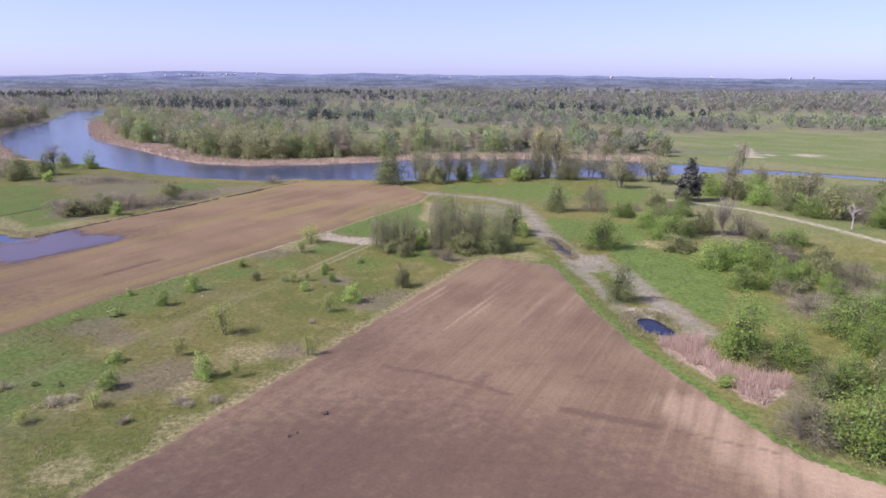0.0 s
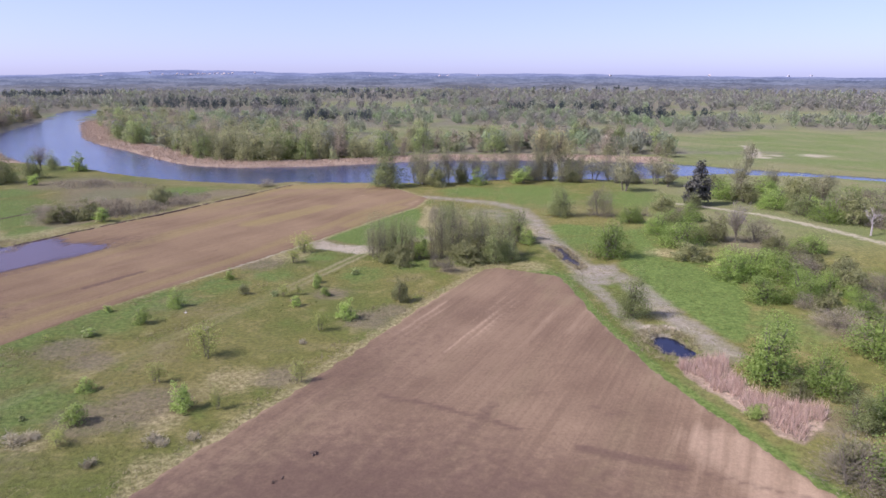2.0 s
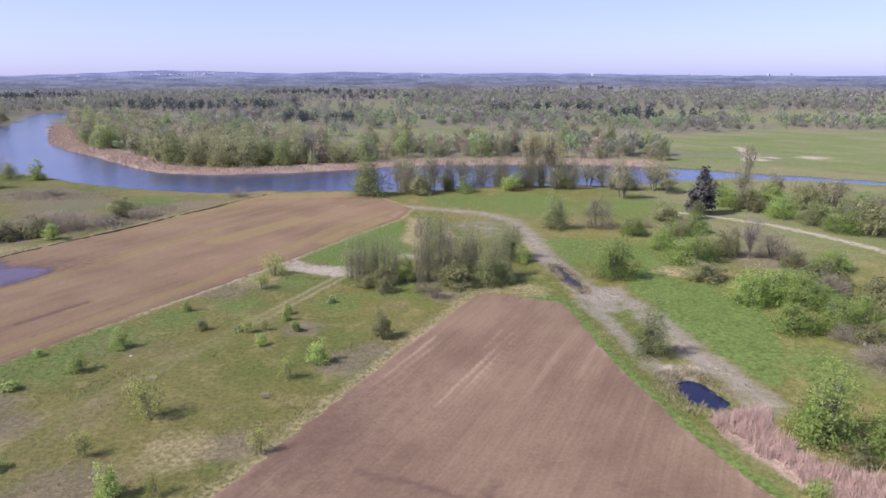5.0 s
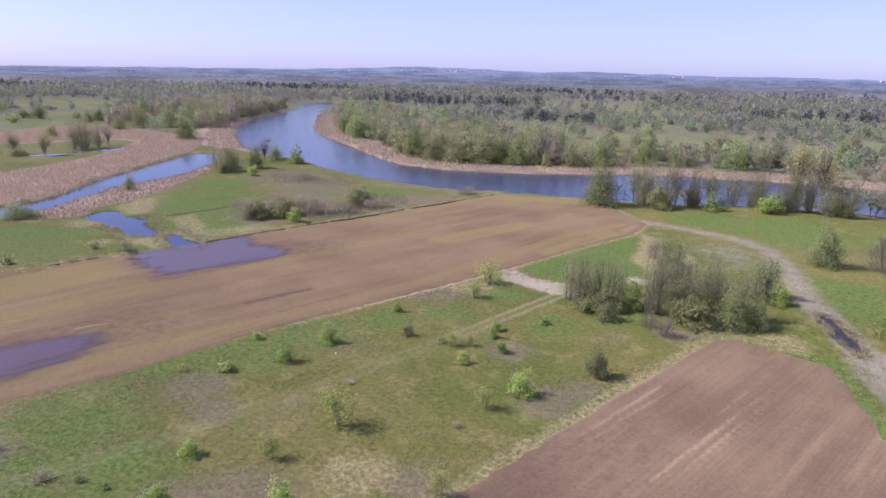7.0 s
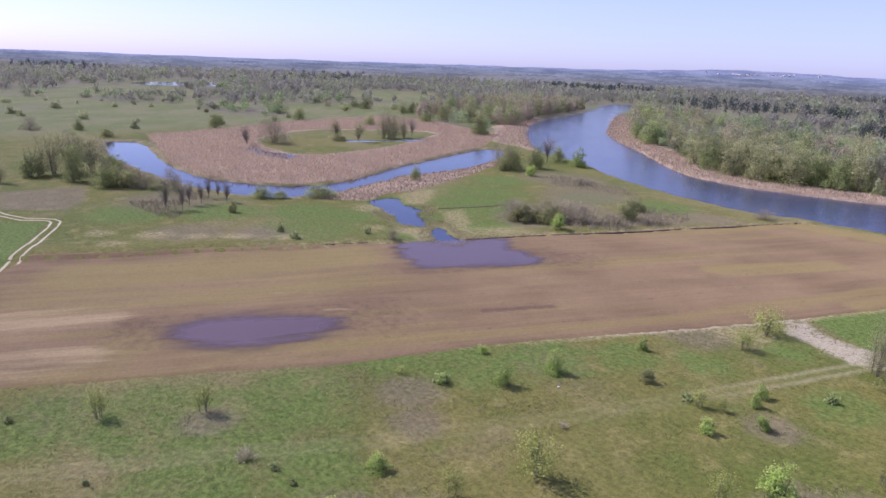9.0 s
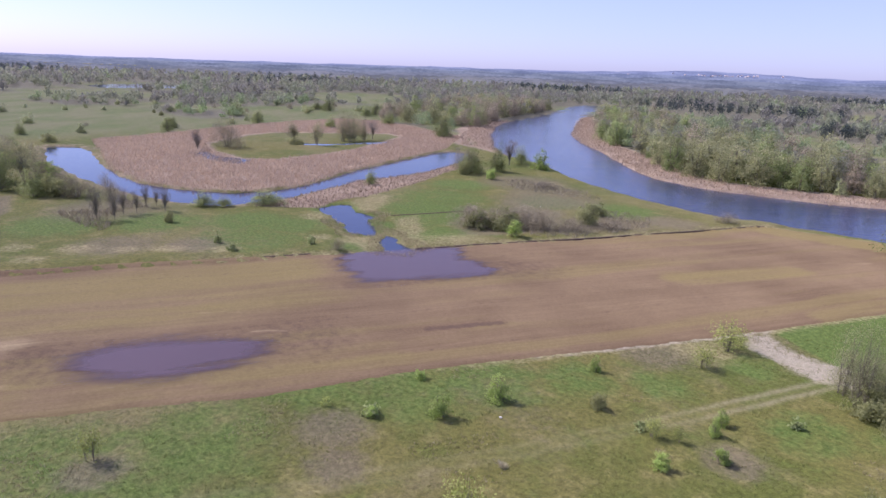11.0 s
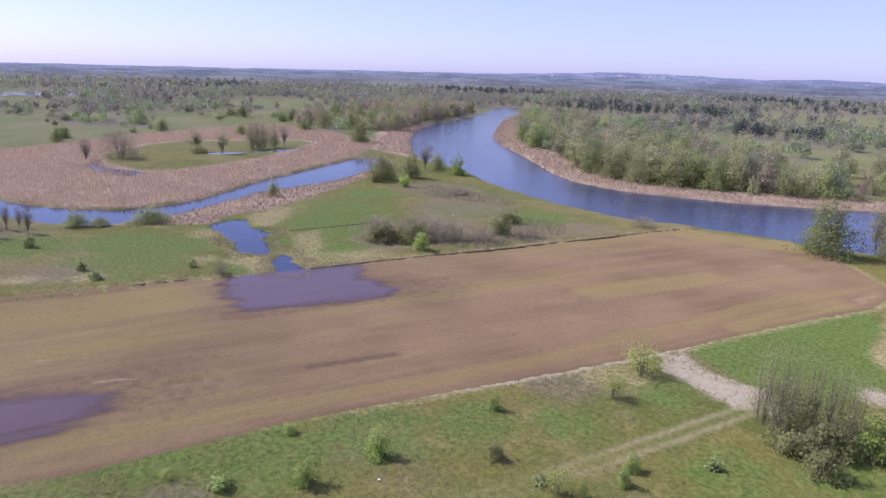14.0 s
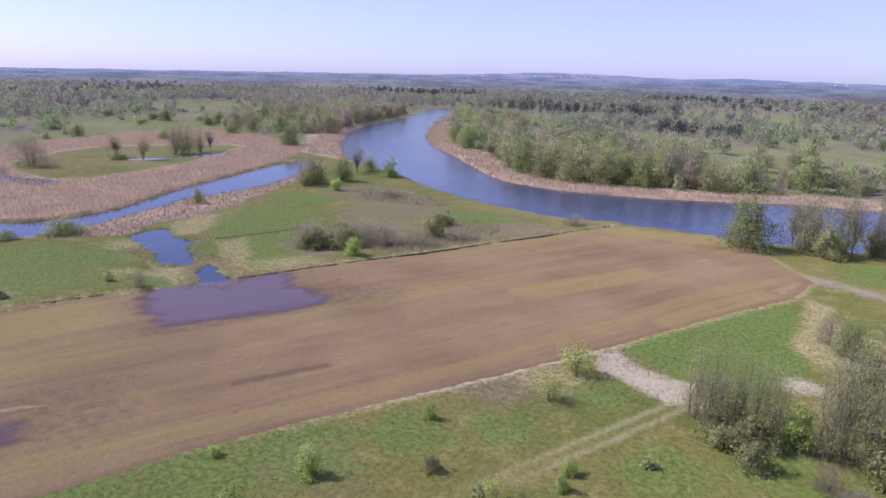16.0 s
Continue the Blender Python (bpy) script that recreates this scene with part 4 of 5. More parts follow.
def plant_model(kind, variant):
    """One plant with its stems and crown, at its usual size."""
    name, label, high, wide, low, clumps, leaves, leaf, spread, stems, radius, long = KINDS[kind]
    r = np.random.default_rng(ord(kind) * 31 + variant)
    pts = crown_points(r, wide, high, low * high, clumps)
    if kind == "k":
        pts[:, :2] *= np.clip(1.5 - pts[:, 2:] / high, 0.40, 1.0)
    crown, woods = Shape(variant + 77), []
    tops = []
    for i in range(stems):
        a = r.uniform(0, 6.28)
        lean = (0.0 if stems == 1 else 0.30) * wide
        reach = high * r.uniform(0.72, 0.94)
        end = np.array([math.cos(a) * lean * r.uniform(0.4, 1.2), math.sin(a) * lean * r.uniform(0.4, 1.2), reach])
        foot = np.array([math.cos(a), math.sin(a), 0]) * min(0.12 * wide, 0.5) * (stems > 1)
        line = [foot + (end - foot) * u + r.normal(size=3) * 0.02 * high * math.sin(u * 3.1) for u in (0, 0.3, 0.65, 1.0)]
        line[0][2] = -0.25
        woods.append(Shape(variant + 5 + i))
        woods[-1].tube(line, [radius * 1.25, radius, radius * 0.6, radius * 0.15], 6)
        tops.append(line)
    for p in pts[:70]:
        pick = int(r.integers(len(tops)))
        line = tops[pick]
        u = min(max(p[2] / high * 0.62 + r.uniform(-0.1, 0.05), 0.05), 0.9)
        i = min(int(u * 3), 2)
        base = line[i] + (line[i + 1] - line[i]) * (u * 3 - i)
        if kind not in "oqm" or r.random() < 0.35:
            woods[pick].tube([base, (base + p) / 2 + r.normal(size=3) * 0.02 * high + (0, 0, 0.02 * high), p], [radius * 0.42, radius * 0.26, radius * 0.07], 3)
    share = r.uniform(0.6, 1.4, clumps)
    which = r.choice(clumps, leaves, p=share / share.sum())
    c = pts[which] + r.normal(size=(leaves, 3)) * spread * np.array([1, 1, 0.8])
    c[:, 2] = np.maximum(c[:, 2], 0.06)
    heart = np.array([0, 0, high * 0.42])
    crown.cards(c, leaf, long, 3.0 if long > 6 else 0.0, heart)
    if kind in TWIGS:
        count, thick, reach = TWIGS[kind]
        t = pts[r.integers(clumps, size=count)] + r.normal(size=(count, 3)) * spread
        crown.cards(np.maximum(t, (-99, -99, thick * reach / 2)), thick, reach, 2.0 if kind in "rs" else 3.0, heart)
    ob = tagged(new(name), label, "tree" if "tree" in name else name.replace("_", " "))
    for w in woods:
        new("trunk" if stems == 1 else "stem", w.mesh("stem", BARK, True)).parent = ob
    new("crown", crown.mesh("crown", LEAF[kind])).parent = ob
    return ob


def dead_model():
    r = np.random.default_rng(4)
    s = Shape(4)
    s.tube([(0, 0, -0.3), (0.1, 0, 2.2), (-0.1, 0.2, 4.2)], [0.26, 0.20, 0.13], 8)
    ob = tagged(new("dead_tree"), "bleached dead tree with bare white limbs", "tree")
    trunk = new("trunk", s.mesh("trunk", BARK_PALE, True))
    trunk.parent = ob
    for i in range(9):
        limb = Shape(40 + i)
        a, z = i * 2.4, 2.0 + 0.28 * i
        e = np.array([math.cos(a) * r.uniform(1.6, 2.8), math.sin(a) * r.uniform(1.6, 2.8), z + r.uniform(1.0, 2.4)])
        b = np.array([0, 0.05 * i / 4, z])
        limb.tube([b, (b + e) / 2 + (0, 0, 0.35), e], [0.09, 0.055, 0.02], 5)
        for j in range(3):
            f = e + r.normal(size=3) * (0.7, 0.7, 0.5) + (0, 0, 0.4)
            limb.tube([(b + e * 2) / 3, f], [0.05, 0.015], 4)
        new("limb", limb.mesh("limb", BARK_PALE, True)).parent = trunk
    return ob


turn_rng = random.Random(7)


def plant(kind, x, y, high, wide, group=""):
    """Sets a plant of that height and width on the ground."""
    variant = turn_rng.randrange(4)
    usual = (6.5, 5.5) if kind == "d" else (KINDS[kind][2], KINDS[kind][3])
    z = float(bed(np.array([x]), np.array([y]))[0])
    m = pose(x, y, z, 0, 0, turn_rng.uniform(0, 360)) @ Matrix.Diagonal((wide / usual[1], wide / usual[1], high / usual[0], 1))
    key = (kind, variant if kind != "d" else 0)
    if key not in MODELS:
        ob = MODELS[key] = dead_model() if kind == "d" else plant_model(kind, variant)
        ob.matrix_basis = m
    else:
        src = MODELS[key]
        ob = copy_thing(src, m @ Matrix.Diagonal((1 / src.scale[0], 1 / src.scale[1], 1 / src.scale[2], 1)))
    return tagged(ob, group=group)


MEADOW_PLANTS = [
    ("f", -29.5, 62.9, 3, 2.3), ("f", -46, 86.5, 2.4, 2.2), ("f", -44.5, 93.4, 2.5, 2.5), ("f", -41.9, 107.4, 1.8, 1.4),
    ("f", -41.8, 66.3, 1.4, 2), ("f", -38.6, 59.3, 2.2, 2.5), ("s", -37.7, 55.2, 2.2, 1.8), ("s", -43, 51.3, 1.6, 2),
    ("s", -32.5, 75.8, 4.9, 3.7), ("s", -35.2, 68.8, 2.8, 2.2), ("s", -25.8, 63.2, 2.7, 1.5), ("f", -53.4, 90.4, 1.2, 1.2),
    ("f", -50.4, 81.2, 1.2, 1.4), ("f", -26.8, 94.9, 1.8, 1.6), ("f", -23.8, 100.6, 1.1, 0.9), ("f", -18, 90, 2.9, 2.7),
    ("s", -20.8, 85.5, 3, 2.3), ("s", -19.2, 69.8, 2.9, 2.2), ("g", -11.6, 98.2, 3.5, 3.1), ("s", -29.9, 99.2, 2.3, 2.1),
    ("f", -26.6, 106.8, 1.8, 1.4), ("s", -34.4, 126.2, 4.2, 4.2), ("s", -33.8, 118.4, 3.1, 2.9),
]
MEADOW2_PLANTS = [
    ("s", -65.1, 50.5, 3.5, 2.5), ("s", -60, 58.5, 3.3, 2.5), ("l", -69.1, 43.8, 0.7, 0.7), ("s", -55, 79, 1.1, 0.9),
    ("l", -50.7, 81.5, 1.1, 1.5), ("f", -26.2, 104.2, 1.8, 1.3), ("f", -23.6, 99.9, 1.8, 1.5), ("l", -31.6, 99.7, 0.9, 1.2),
    ("l", -21.1, 111.9, 1, 1.2), ("s", -28, 100.4, 1.8, 1.3), ("l", -47.2, 59.3, 0.7, 0.7), ("l", -44.4, 59.5, 0.6, 0.5),
    ("l", -54.7, 46.5, 0.6, 0.5), ("g", -36.7, 100.2, 1.7, 1.9),
]
RIGHT_PLANTS = [
    ("w", 18.6, 164.1, 7.4, 7.4), ("n", 28.7, 165.5, 7.2, 8.0), ("b", 34.8, 158.4, 4.6, 6.3), ("b", 24.9, 127.9, 7.1, 7.6),
    ("w", 22.6, 94.8, 6.4, 4.9), ("b", 38.0, 146.5, 5.2, 5.6), ("b", 41.0, 138.2, 5.9, 9.3), ("g", 45.8, 174.0, 4.0, 7.5),
    ("g", 39.9, 127.4, 3.4, 7.8), ("b", 42.7, 114.6, 5.3, 7.4), ("g", 48.9, 142.0, 5.5, 4.6), ("w", 53.9, 176.1, 4.2, 4.7),
    ("k", 56.7, 181.8, 11.9, 7.8), ("b", 46.5, 117.0, 5.4, 9.6), ("b", 51.0, 113.5, 5.0, 7.5), ("g", 58.4, 124.0, 4.0, 8.6),
    ("b", 50.5, 104.6, 5.2, 6.0), ("b", 44.4, 103.6, 3.6, 7.2), ("b", 55.1, 107.3, 4.2, 4.8), ("g", 60.5, 110.4, 4.2, 5.9),
    ("b", 64.7, 133.8, 3.7, 6.9), ("t", 52.5, 140.6, 9.0, 5.3), ("n", 57.7, 142.1, 5.2, 8.8), ("n", 49.8, 142.8, 5.3, 4.2),
]
RIGHT2_PLANTS = [
    ("b", 50.3, 82.6, 6.2, 7.8), ("b", 56.1, 97.8, 3.2, 5.8), ("n", 50.0, 91.9, 3.0, 7.2), ("n", 63.1, 106.0, 4.6, 6.4),
    ("b", 57.9, 89.3, 3.8, 5.2), ("g", 51.5, 99.0, 3.1, 5.0), ("d", 83.8, 148.8, 6.4, 4.4), ("n", 49.0, 100.2, 2.2, 4.0),
    ("b", 33.9, 74.8, 7.3, 7.0), ("b", 38.8, 72.2, 4.9, 5.8), ("g", 35.2, 70.8, 1.9, 3.4), ("b", 42.0, 65.7, 4.3, 5.4),
    ("w", 38.6, 64.4, 3.6, 4.6), ("b", 37.6, 53.2, 7.0, 7.4), ("n", 33.0, 54.6, 4.0, 7.4), ("g", 34.6, 57.0, 2.8, 5.0),
    ("f", 29.3, 66.0, 1.5, 2.2), ("b", 51.0, 77.6, 4.4, 6.0), ("g", 39.6, 70.2, 1.8, 3.2), ("n", 56.0, 118.0, 3.4, 6.0),
]
HEDGE_PLANTS = [
    ("b", 66.8, 192.7, 5.6, 8.5), ("g", 70.8, 186.6, 6.2, 8.6), ("b", 74.7, 178.2, 5.6, 8.7), ("w", 78.9, 170.7, 6.6, 8.2),
    ("b", 81.3, 162.4, 5.4, 8.7), ("g", 86.1, 160.3, 7.4, 9.4), ("n", 90.3, 156.1, 6.6, 8.7), ("b", 92.3, 152.1, 6.2, 7.2),
    ("r", 76, 206.9, 9.3, 7.5), ("b", 80.7, 198.9, 5.6, 8.1), ("g", 85.1, 189.6, 7.1, 8.8), ("r", 89.9, 184.6, 8.9, 8.0),
    ("b", 95.3, 181.7, 5.6, 8.8), ("n", 99.6, 177.1, 6.5, 9.5), ("g", 103.1, 174.3, 7.4, 8.8), ("g", 68.7, 208.5, 4.3, 7.9),
    ("f", 83.2, 175.4, 4.2, 4.6), ("n", 72.6, 194.6, 4.6, 6.8), ("f", 76.8, 186.4, 3.8, 4.4), ("n", 88.0, 170.2, 5.2, 7.4),
    ("w", 94.6, 166.2, 7.0, 7.0), ("r", 84.0, 204.0, 8.2, 6.2), ("g", 92.0, 196.0, 5.4, 7.2), ("b", 97.0, 160.0, 6.0, 7.6),
]
ALDER_PLANTS = [
    ("w", -8.4, 152.2, 5.2, 4.6), ("n", -11, 155.5, 4.2, 3.4), ("a", -18.2, 121.6, 7.4, 3.6), ("g", -13.6, 117.4, 3.2, 3.6),
    ("a", -20.5, 124, 8.2, 3.4), ("a", -18.5, 124.2, 8.6, 3.4), ("a", -16.4, 123.9, 8.4, 3.4), ("a", -14.4, 124, 8.4, 3.4),
    ("a", -12.6, 123.3, 7.9, 3.2), ("a", -8.6, 123.1, 9.2, 3.8), ("a", -6.8, 123.7, 10.1, 4.1), ("a", -4.8, 123.5, 9.4, 4),
    ("a", -2.8, 123.6, 9, 4), ("a", -0.6, 123.8, 8.8, 4), ("a", 1.4, 124.5, 8.6, 4.1), ("a", 3.5, 125, 8.1, 4.1),
    ("a", 5.1, 126.4, 7.3, 3.9), ("a", -7.9, 130.8, 10, 4.3), ("a", -4.1, 131.1, 9.7, 4.3), ("a", -0.2, 131.4, 9.2, 4.3),
    ("f", -10.9, 123.0, 5.1, 3.2), ("w", 7, 137.9, 6.9, 6.2), ("g", -17, 120.2, 2.9, 4.9), ("g", -1.6, 120.6, 3.3, 6.6),
    ("f", 9.4, 135.8, 3.2, 3.2), ("w", 2.6, 121.6, 5.4, 5.4), ("g", -3.0, 121.8, 5.0, 5.6), ("w", -0.4, 126.2, 8.0, 5.4), ("w", -6.0, 133.6, 9.4, 5.0), ("g", -14.6, 121.4, 3.8, 5.0), ("w", 5.4, 123.2, 4.4, 4.6),
    ("n", -5.6, 114.5, 2.7, 3.6), ("n", -7.9, 117.2, 2.4, 2.6),
]
BANK_PLANTS = [
    ("w", -30, 204.6, 11.2, 11.9), ("a", -18.8, 210.3, 13.3, 6.4), ("a", -13.3, 210.7, 15.5, 6.4), ("a", -7.1, 216.3, 15.1, 5.8),
    ("g", -15.4, 207, 6.5, 7.3), ("f", -2.2, 211.7, 4.4, 5.5), ("a", 2.3, 222.3, 11.6, 6.7), ("a", 7.7, 225.4, 11.3, 6),
    ("f", 11.6, 215.4, 5.6, 6.7), ("p", 19.4, 234.9, 20.6, 8.1), ("p", 25.4, 235.4, 19, 8.1), ("r", 35.6, 222.5, 8, 7.6),
    ("g", 29, 235.7, 8.9, 7.3), ("r", 41.5, 202.9, 11.2, 8.7), ("r", 54, 216.6, 8.5, 8.5), ("r", 56.5, 212, 8, 7.2),
    ("r", 93.3, 247.3, 12.9, 5.4), ("g", -8, 216.2, 5.7, 5.7),
]
LEFT_PLANTS = [
    ("n", -104, 153, 3.0, 7.0), ("n", -91, 157, 3.6, 8.0), ("n", -84, 163, 2.8, 7.5), ("n", -80, 171, 2.4, 7.0), ("n", -110, 158, 2.4, 6.0), ("n", -122, 202, 2.2, 7.0),
    ("w", -153.8, 204.9, 8.9, 8.5), ("n", -163, 209, 8, 8), ("w", -151.5, 214.8, 7.9, 7.1), ("t", -159.8, 231, 9.7, 6.3),
    ("w", -159.8, 237.6, 6.4, 5.6), ("f", -146, 231.3, 6.1, 5.7), ("f", -140.8, 200.1, 4, 3.3), ("n", -101, 149.4, 4.4, 9.3),
    ("g", -94.9, 152.7, 4.6, 7.7), ("g", -99, 148.6, 4.2, 6.5), ("f", -88, 148, 3.6, 3.4), ("n", -89.1, 160, 4.4, 7.7), ("g", -86.1, 171.1, 4.8, 5.9),
    ("g", -91, 181.9, 3.1, 5.7), ("n", -66.7, 200.1, 2.5, 5.5), ("g", -152.3, 199.9, 5.7, 4.9), ("n", -96, 160.7, 4, 8),
    ("w", -153.8, 162.5, 4.7, 3.4),
]
OXBOW_PLANTS = [
    ("w", -151.8, 111.6, 3.1, 5.6), ("w", -149, 115.1, 2.2, 4.2), ("w", -145.8, 124.8, 3.2, 8.6), ("w", -194.3, 80.4, 9.5, 6.5),
    ("w", -182.5, 84.5, 7.1, 5.7), ("w", -206.7, 72.5, 7.8, 6.5), ("a", -209.2, 75.7, 11.0, 7.0), ("a", -207.6, 79, 12.0, 7.6),
    ("r", -208.2, 83, 12.0, 8.0), ("r", -205.7, 87.5, 11.0, 8.0), ("g", -182.9, 87.6, 5.4, 5.9), ("g", -179.9, 89.6, 5.0, 6.2), ("n", -177, 92, 5.0, 7.4),
    ("n", -208.4, 91.5, 8.0, 7.0), ("a", -200.7, 64.5, 8.0, 4.0), ("n", -170.7, 97.2, 6.4, 4.6),
    ("t", -150, 87.7, 7.6, 3.4), ("t", -148.3, 90.7, 6.4, 2.6), ("t", -152.2, 93.8, 6.4, 2.8), ("t", -152.2, 96.6, 5.6, 2.4), ("t", -157.6, 100.7, 5.4, 2.4),
    ("t", -157.4, 103.0, 4.8, 2.0), ("t", -151.6, 102.5, 5.7, 2.9), ("g", -140.2, 98.7, 2.5, 2.3),
]
ISLE_PLANTS = [
    ("n", -247.8, 166.6, 11.2, 12.2), ("r", -251.8, 198.3, 8.6, 7.0), ("g", -245.5, 195.5, 3.4, 8.0), ("r", -239.6, 202, 9.7, 6.3), ("a", -246.6, 220.1, 13.6, 7.0),
    ("a", -243.6, 222, 14.6, 7.4), ("a", -245, 226, 13.0, 7.0), ("a", -245.5, 230.4, 11.4, 6.4), ("t", -246.6, 236.8, 9.6, 5.2), ("w", -240.2, 275.9, 10.2, 10.2),
    ("t", -252.6, 156.1, 7.6, 4.4), ("t", -245.6, 153.4, 6.2, 3.6), ("w", -336.6, 228.6, 7.4, 8), ("w", -313.2, 170, 6.6, 6.4), ("w", -325.8, 178.2, 5.0, 6.0),
    ("w", -388.9, 243.6, 7.6, 12.3), ("n", -326.9, 96.3, 4.7, 8.5), ("w", -321.2, 113.2, 4.9, 4.9), ("w", -300.6, 251.2, 6.4, 6.4), ("w", -306.1, 295.2, 7.0, 8.0),
    ("w", -418.1, 321.6, 6.4, 9.4), ("w", -405.2, 322.4, 8.4, 10.4), ("w", -359.5, 321.2, 7.4, 8.4), ("w", -364.8, 332.7, 8.4, 9.4), ("n", -100.8, 113.2, 2.2, 2.4),
    ("l", -119.4, 99, 2, 1.4), ("l", -108.1, 112.4, 1.8, 1.4), ("l", -111.9, 98.5, 1.3, 2),
]


PALE_WEEDS = [(-42.4, 55.0, 0.8, 2.2), (-41.3, 55.9, 0.7, 1.8), (-29.3, 56.5, 0.6, 1.8), (-28.1, 56.0, 0.5, 1.6), (-25.8, 57.4, 0.6, 1.4), (-36.2, 84.5, 0.5, 1.0), (-22.0, 81.0, 0.5, 1.1), (-50.2, 58.2, 0.7, 1.6), (-33.0, 52.5, 0.6, 1.5)]

for rows, group in ((MEADOW_PLANTS, "shrubs in the meadow"), (MEADOW2_PLANTS, "shrubs in the meadow"), (RIGHT_PLANTS, "bushes along the ditch"), (RIGHT2_PLANTS, "bushes along the ditch"),
                    (HEDGE_PLANTS, "bushes along the road"), (ALDER_PLANTS, "alder thicket"), (BANK_PLANTS, "trees on the river bank"), (LEFT_PLANTS, "shrubs in the river bend"),
                    (OXBOW_PLANTS, "trees by the oxbow"), (ISLE_PLANTS, "trees by the oxbow")):
    for row in rows:
        plant(*row, group)

for row in PALE_WEEDS:
    plant("y", *row, "dead weeds in the meadow")
bank_rng = random.Random(9)
for n in range(30):
    x = bank_rng.uniform(-24, 66)
    y = 214 + 0.28 * (x + 24) * (x < 10) + (10 - 0.05 * (x - 10)) * (x >= 10) + bank_rng.uniform(-5, 1)
    kind = bank_rng.choices("artgn", (5, 2, 3, 4, 3))[0]
    h = bank_rng.uniform(8, 13) if kind in "art" else bank_rng.uniform(2.2, 4.5)
    plant(kind, x, y, h, h * (bank_rng.uniform(0.42, 0.6) if kind in "art" else 1.3), "trees on the river bank")
shore_rng = random.Random(13)
OX_SHORE = [(-290, 126), (-284, 108), (-262, 97), (-240, 95), (-218, 97), (-200, 96), (-184, 97)]
for n in range(26):
    i = shore_rng.randrange(len(OX_SHORE) - 1)
    (ax, ay), (bx, by) = OX_SHORE[i], OX_SHORE[i + 1]
    u, h = shore_rng.random(), shore_rng.uniform(1.8, 4.6)
    plant(shore_rng.choices("gwnf", (4, 3, 3, 2))[0], ax + (bx - ax) * u + shore_rng.uniform(-4, 1), ay + (by - ay) * u + shore_rng.uniform(-6, 0), h, h * shore_rng.uniform(1.0, 1.6), "trees by the oxbow")
for n in range(60):
    x, y = shore_rng.uniform(-520, -318), shore_rng.uniform(60, 380)
    h = shore_rng.uniform(1.8, 5.5)
    plant(shore_rng.choices("hgn", (8, 1, 2))[0], x, y, h, h * shore_rng.uniform(1.0, 1.7), "shrubs in the far meadow")
SCRUB_LINE = [(33, 165), (41, 150), (45, 132), (46, 118), (52, 104), (52, 90), (46, 76), (43, 62), (40, 50)]
scrub_rng = random.Random(5)
for n in range(62):
    i = scrub_rng.randrange(len(SCRUB_LINE) - 1)
    (ax, ay), (bx, by) = SCRUB_LINE[i], SCRUB_LINE[i + 1]
    u, h = scrub_rng.random(), scrub_rng.uniform(1.6, 4.2)
    plant(scrub_rng.choices("gnb", (5, 3, 5))[0], ax + (bx - ax) * u + scrub_rng.uniform(3, 15), ay + (by - ay) * u + scrub_rng.uniform(-3, 3), h, h * scrub_rng.uniform(1.1, 1.7), "bushes along the ditch")

# ---- wood on the far bank ----
KINDS["o"] = ("tree", "grey-olive tree in the wood on the far bank", 12.0, 9.0, 0.03, 80, 1900, 0.38, 0.70, 2, 0.18, 1.4)
KINDS["q"] = ("tree", "fresh green tree in the wood on the far bank", 11.0, 9.0, 0.02, 80, 1900, 0.38, 0.70, 2, 0.18, 1.4)
KINDS["m"] = ("tree", "brown budding tree in the wood on the far bank", 12.5, 8.5, 0.06, 70, 1700, 0.34, 0.85, 2, 0.18, 1.8)
KINDS["v"] = ("tree", "pale silvery willow in the wood on the far bank", 13.0, 10.0, 0.03, 90, 2600, 0.34, 0.80, 2, 0.20, 1.6)
LEAF["v"] = leaf_material("silver_willow_leaves", (0.330, 0.345, 0.255), (0.480, 0.495, 0.385), 0.5)
LEAF["o"] = leaf_material("olive_wood_leaves", (0.250, 0.260, 0.120), (0.385, 0.392, 0.195), 0.5)
LEAF["q"] = leaf_material("green_wood_leaves", (0.225, 0.285, 0.100), (0.375, 0.430, 0.175), 0.5)
LEAF["m"] = leaf_material("brown_wood_buds", (0.275, 0.238, 0.165), (0.400, 0.345, 0.240), 0.35)
wood_rng = random.Random(11)
SILVER = [(-68, 284, 12.5, 9.5), (-47, 294, 9.5, 8.5), (-150, 322, 10, 8)]
FAR_BANK = [(-300, 500), (-222, 368), (-165, 312), (-121, 270), (-97, 262), (-79, 265), (-57, 271), (-40, 284)]


def scattered(line, lo, hi, gap, count):
    """Places beside a line, at a distance between lo and hi on its far side, no closer than gap."""
    out = []
    for _ in range(count * 12):
        i = wood_rng.randrange(len(line) - 1)
        (ax, ay), (bx, by) = line[i], line[i + 1]
        u, d = wood_rng.random(), wood_rng.uniform(lo ** 0.5, hi ** 0.5) ** 2
        n = math.hypot(bx - ax, by - ay)
        x, y = ax + (bx - ax) * u - (by - ay) / n * d, ay + (by - ay) * u + (bx - ax) / n * d
        if all((x - p) ** 2 + (y - q) ** 2 > gap * gap for p, q in out):
            out.append((x, y))
        if len(out) >= count:
            break
    return out


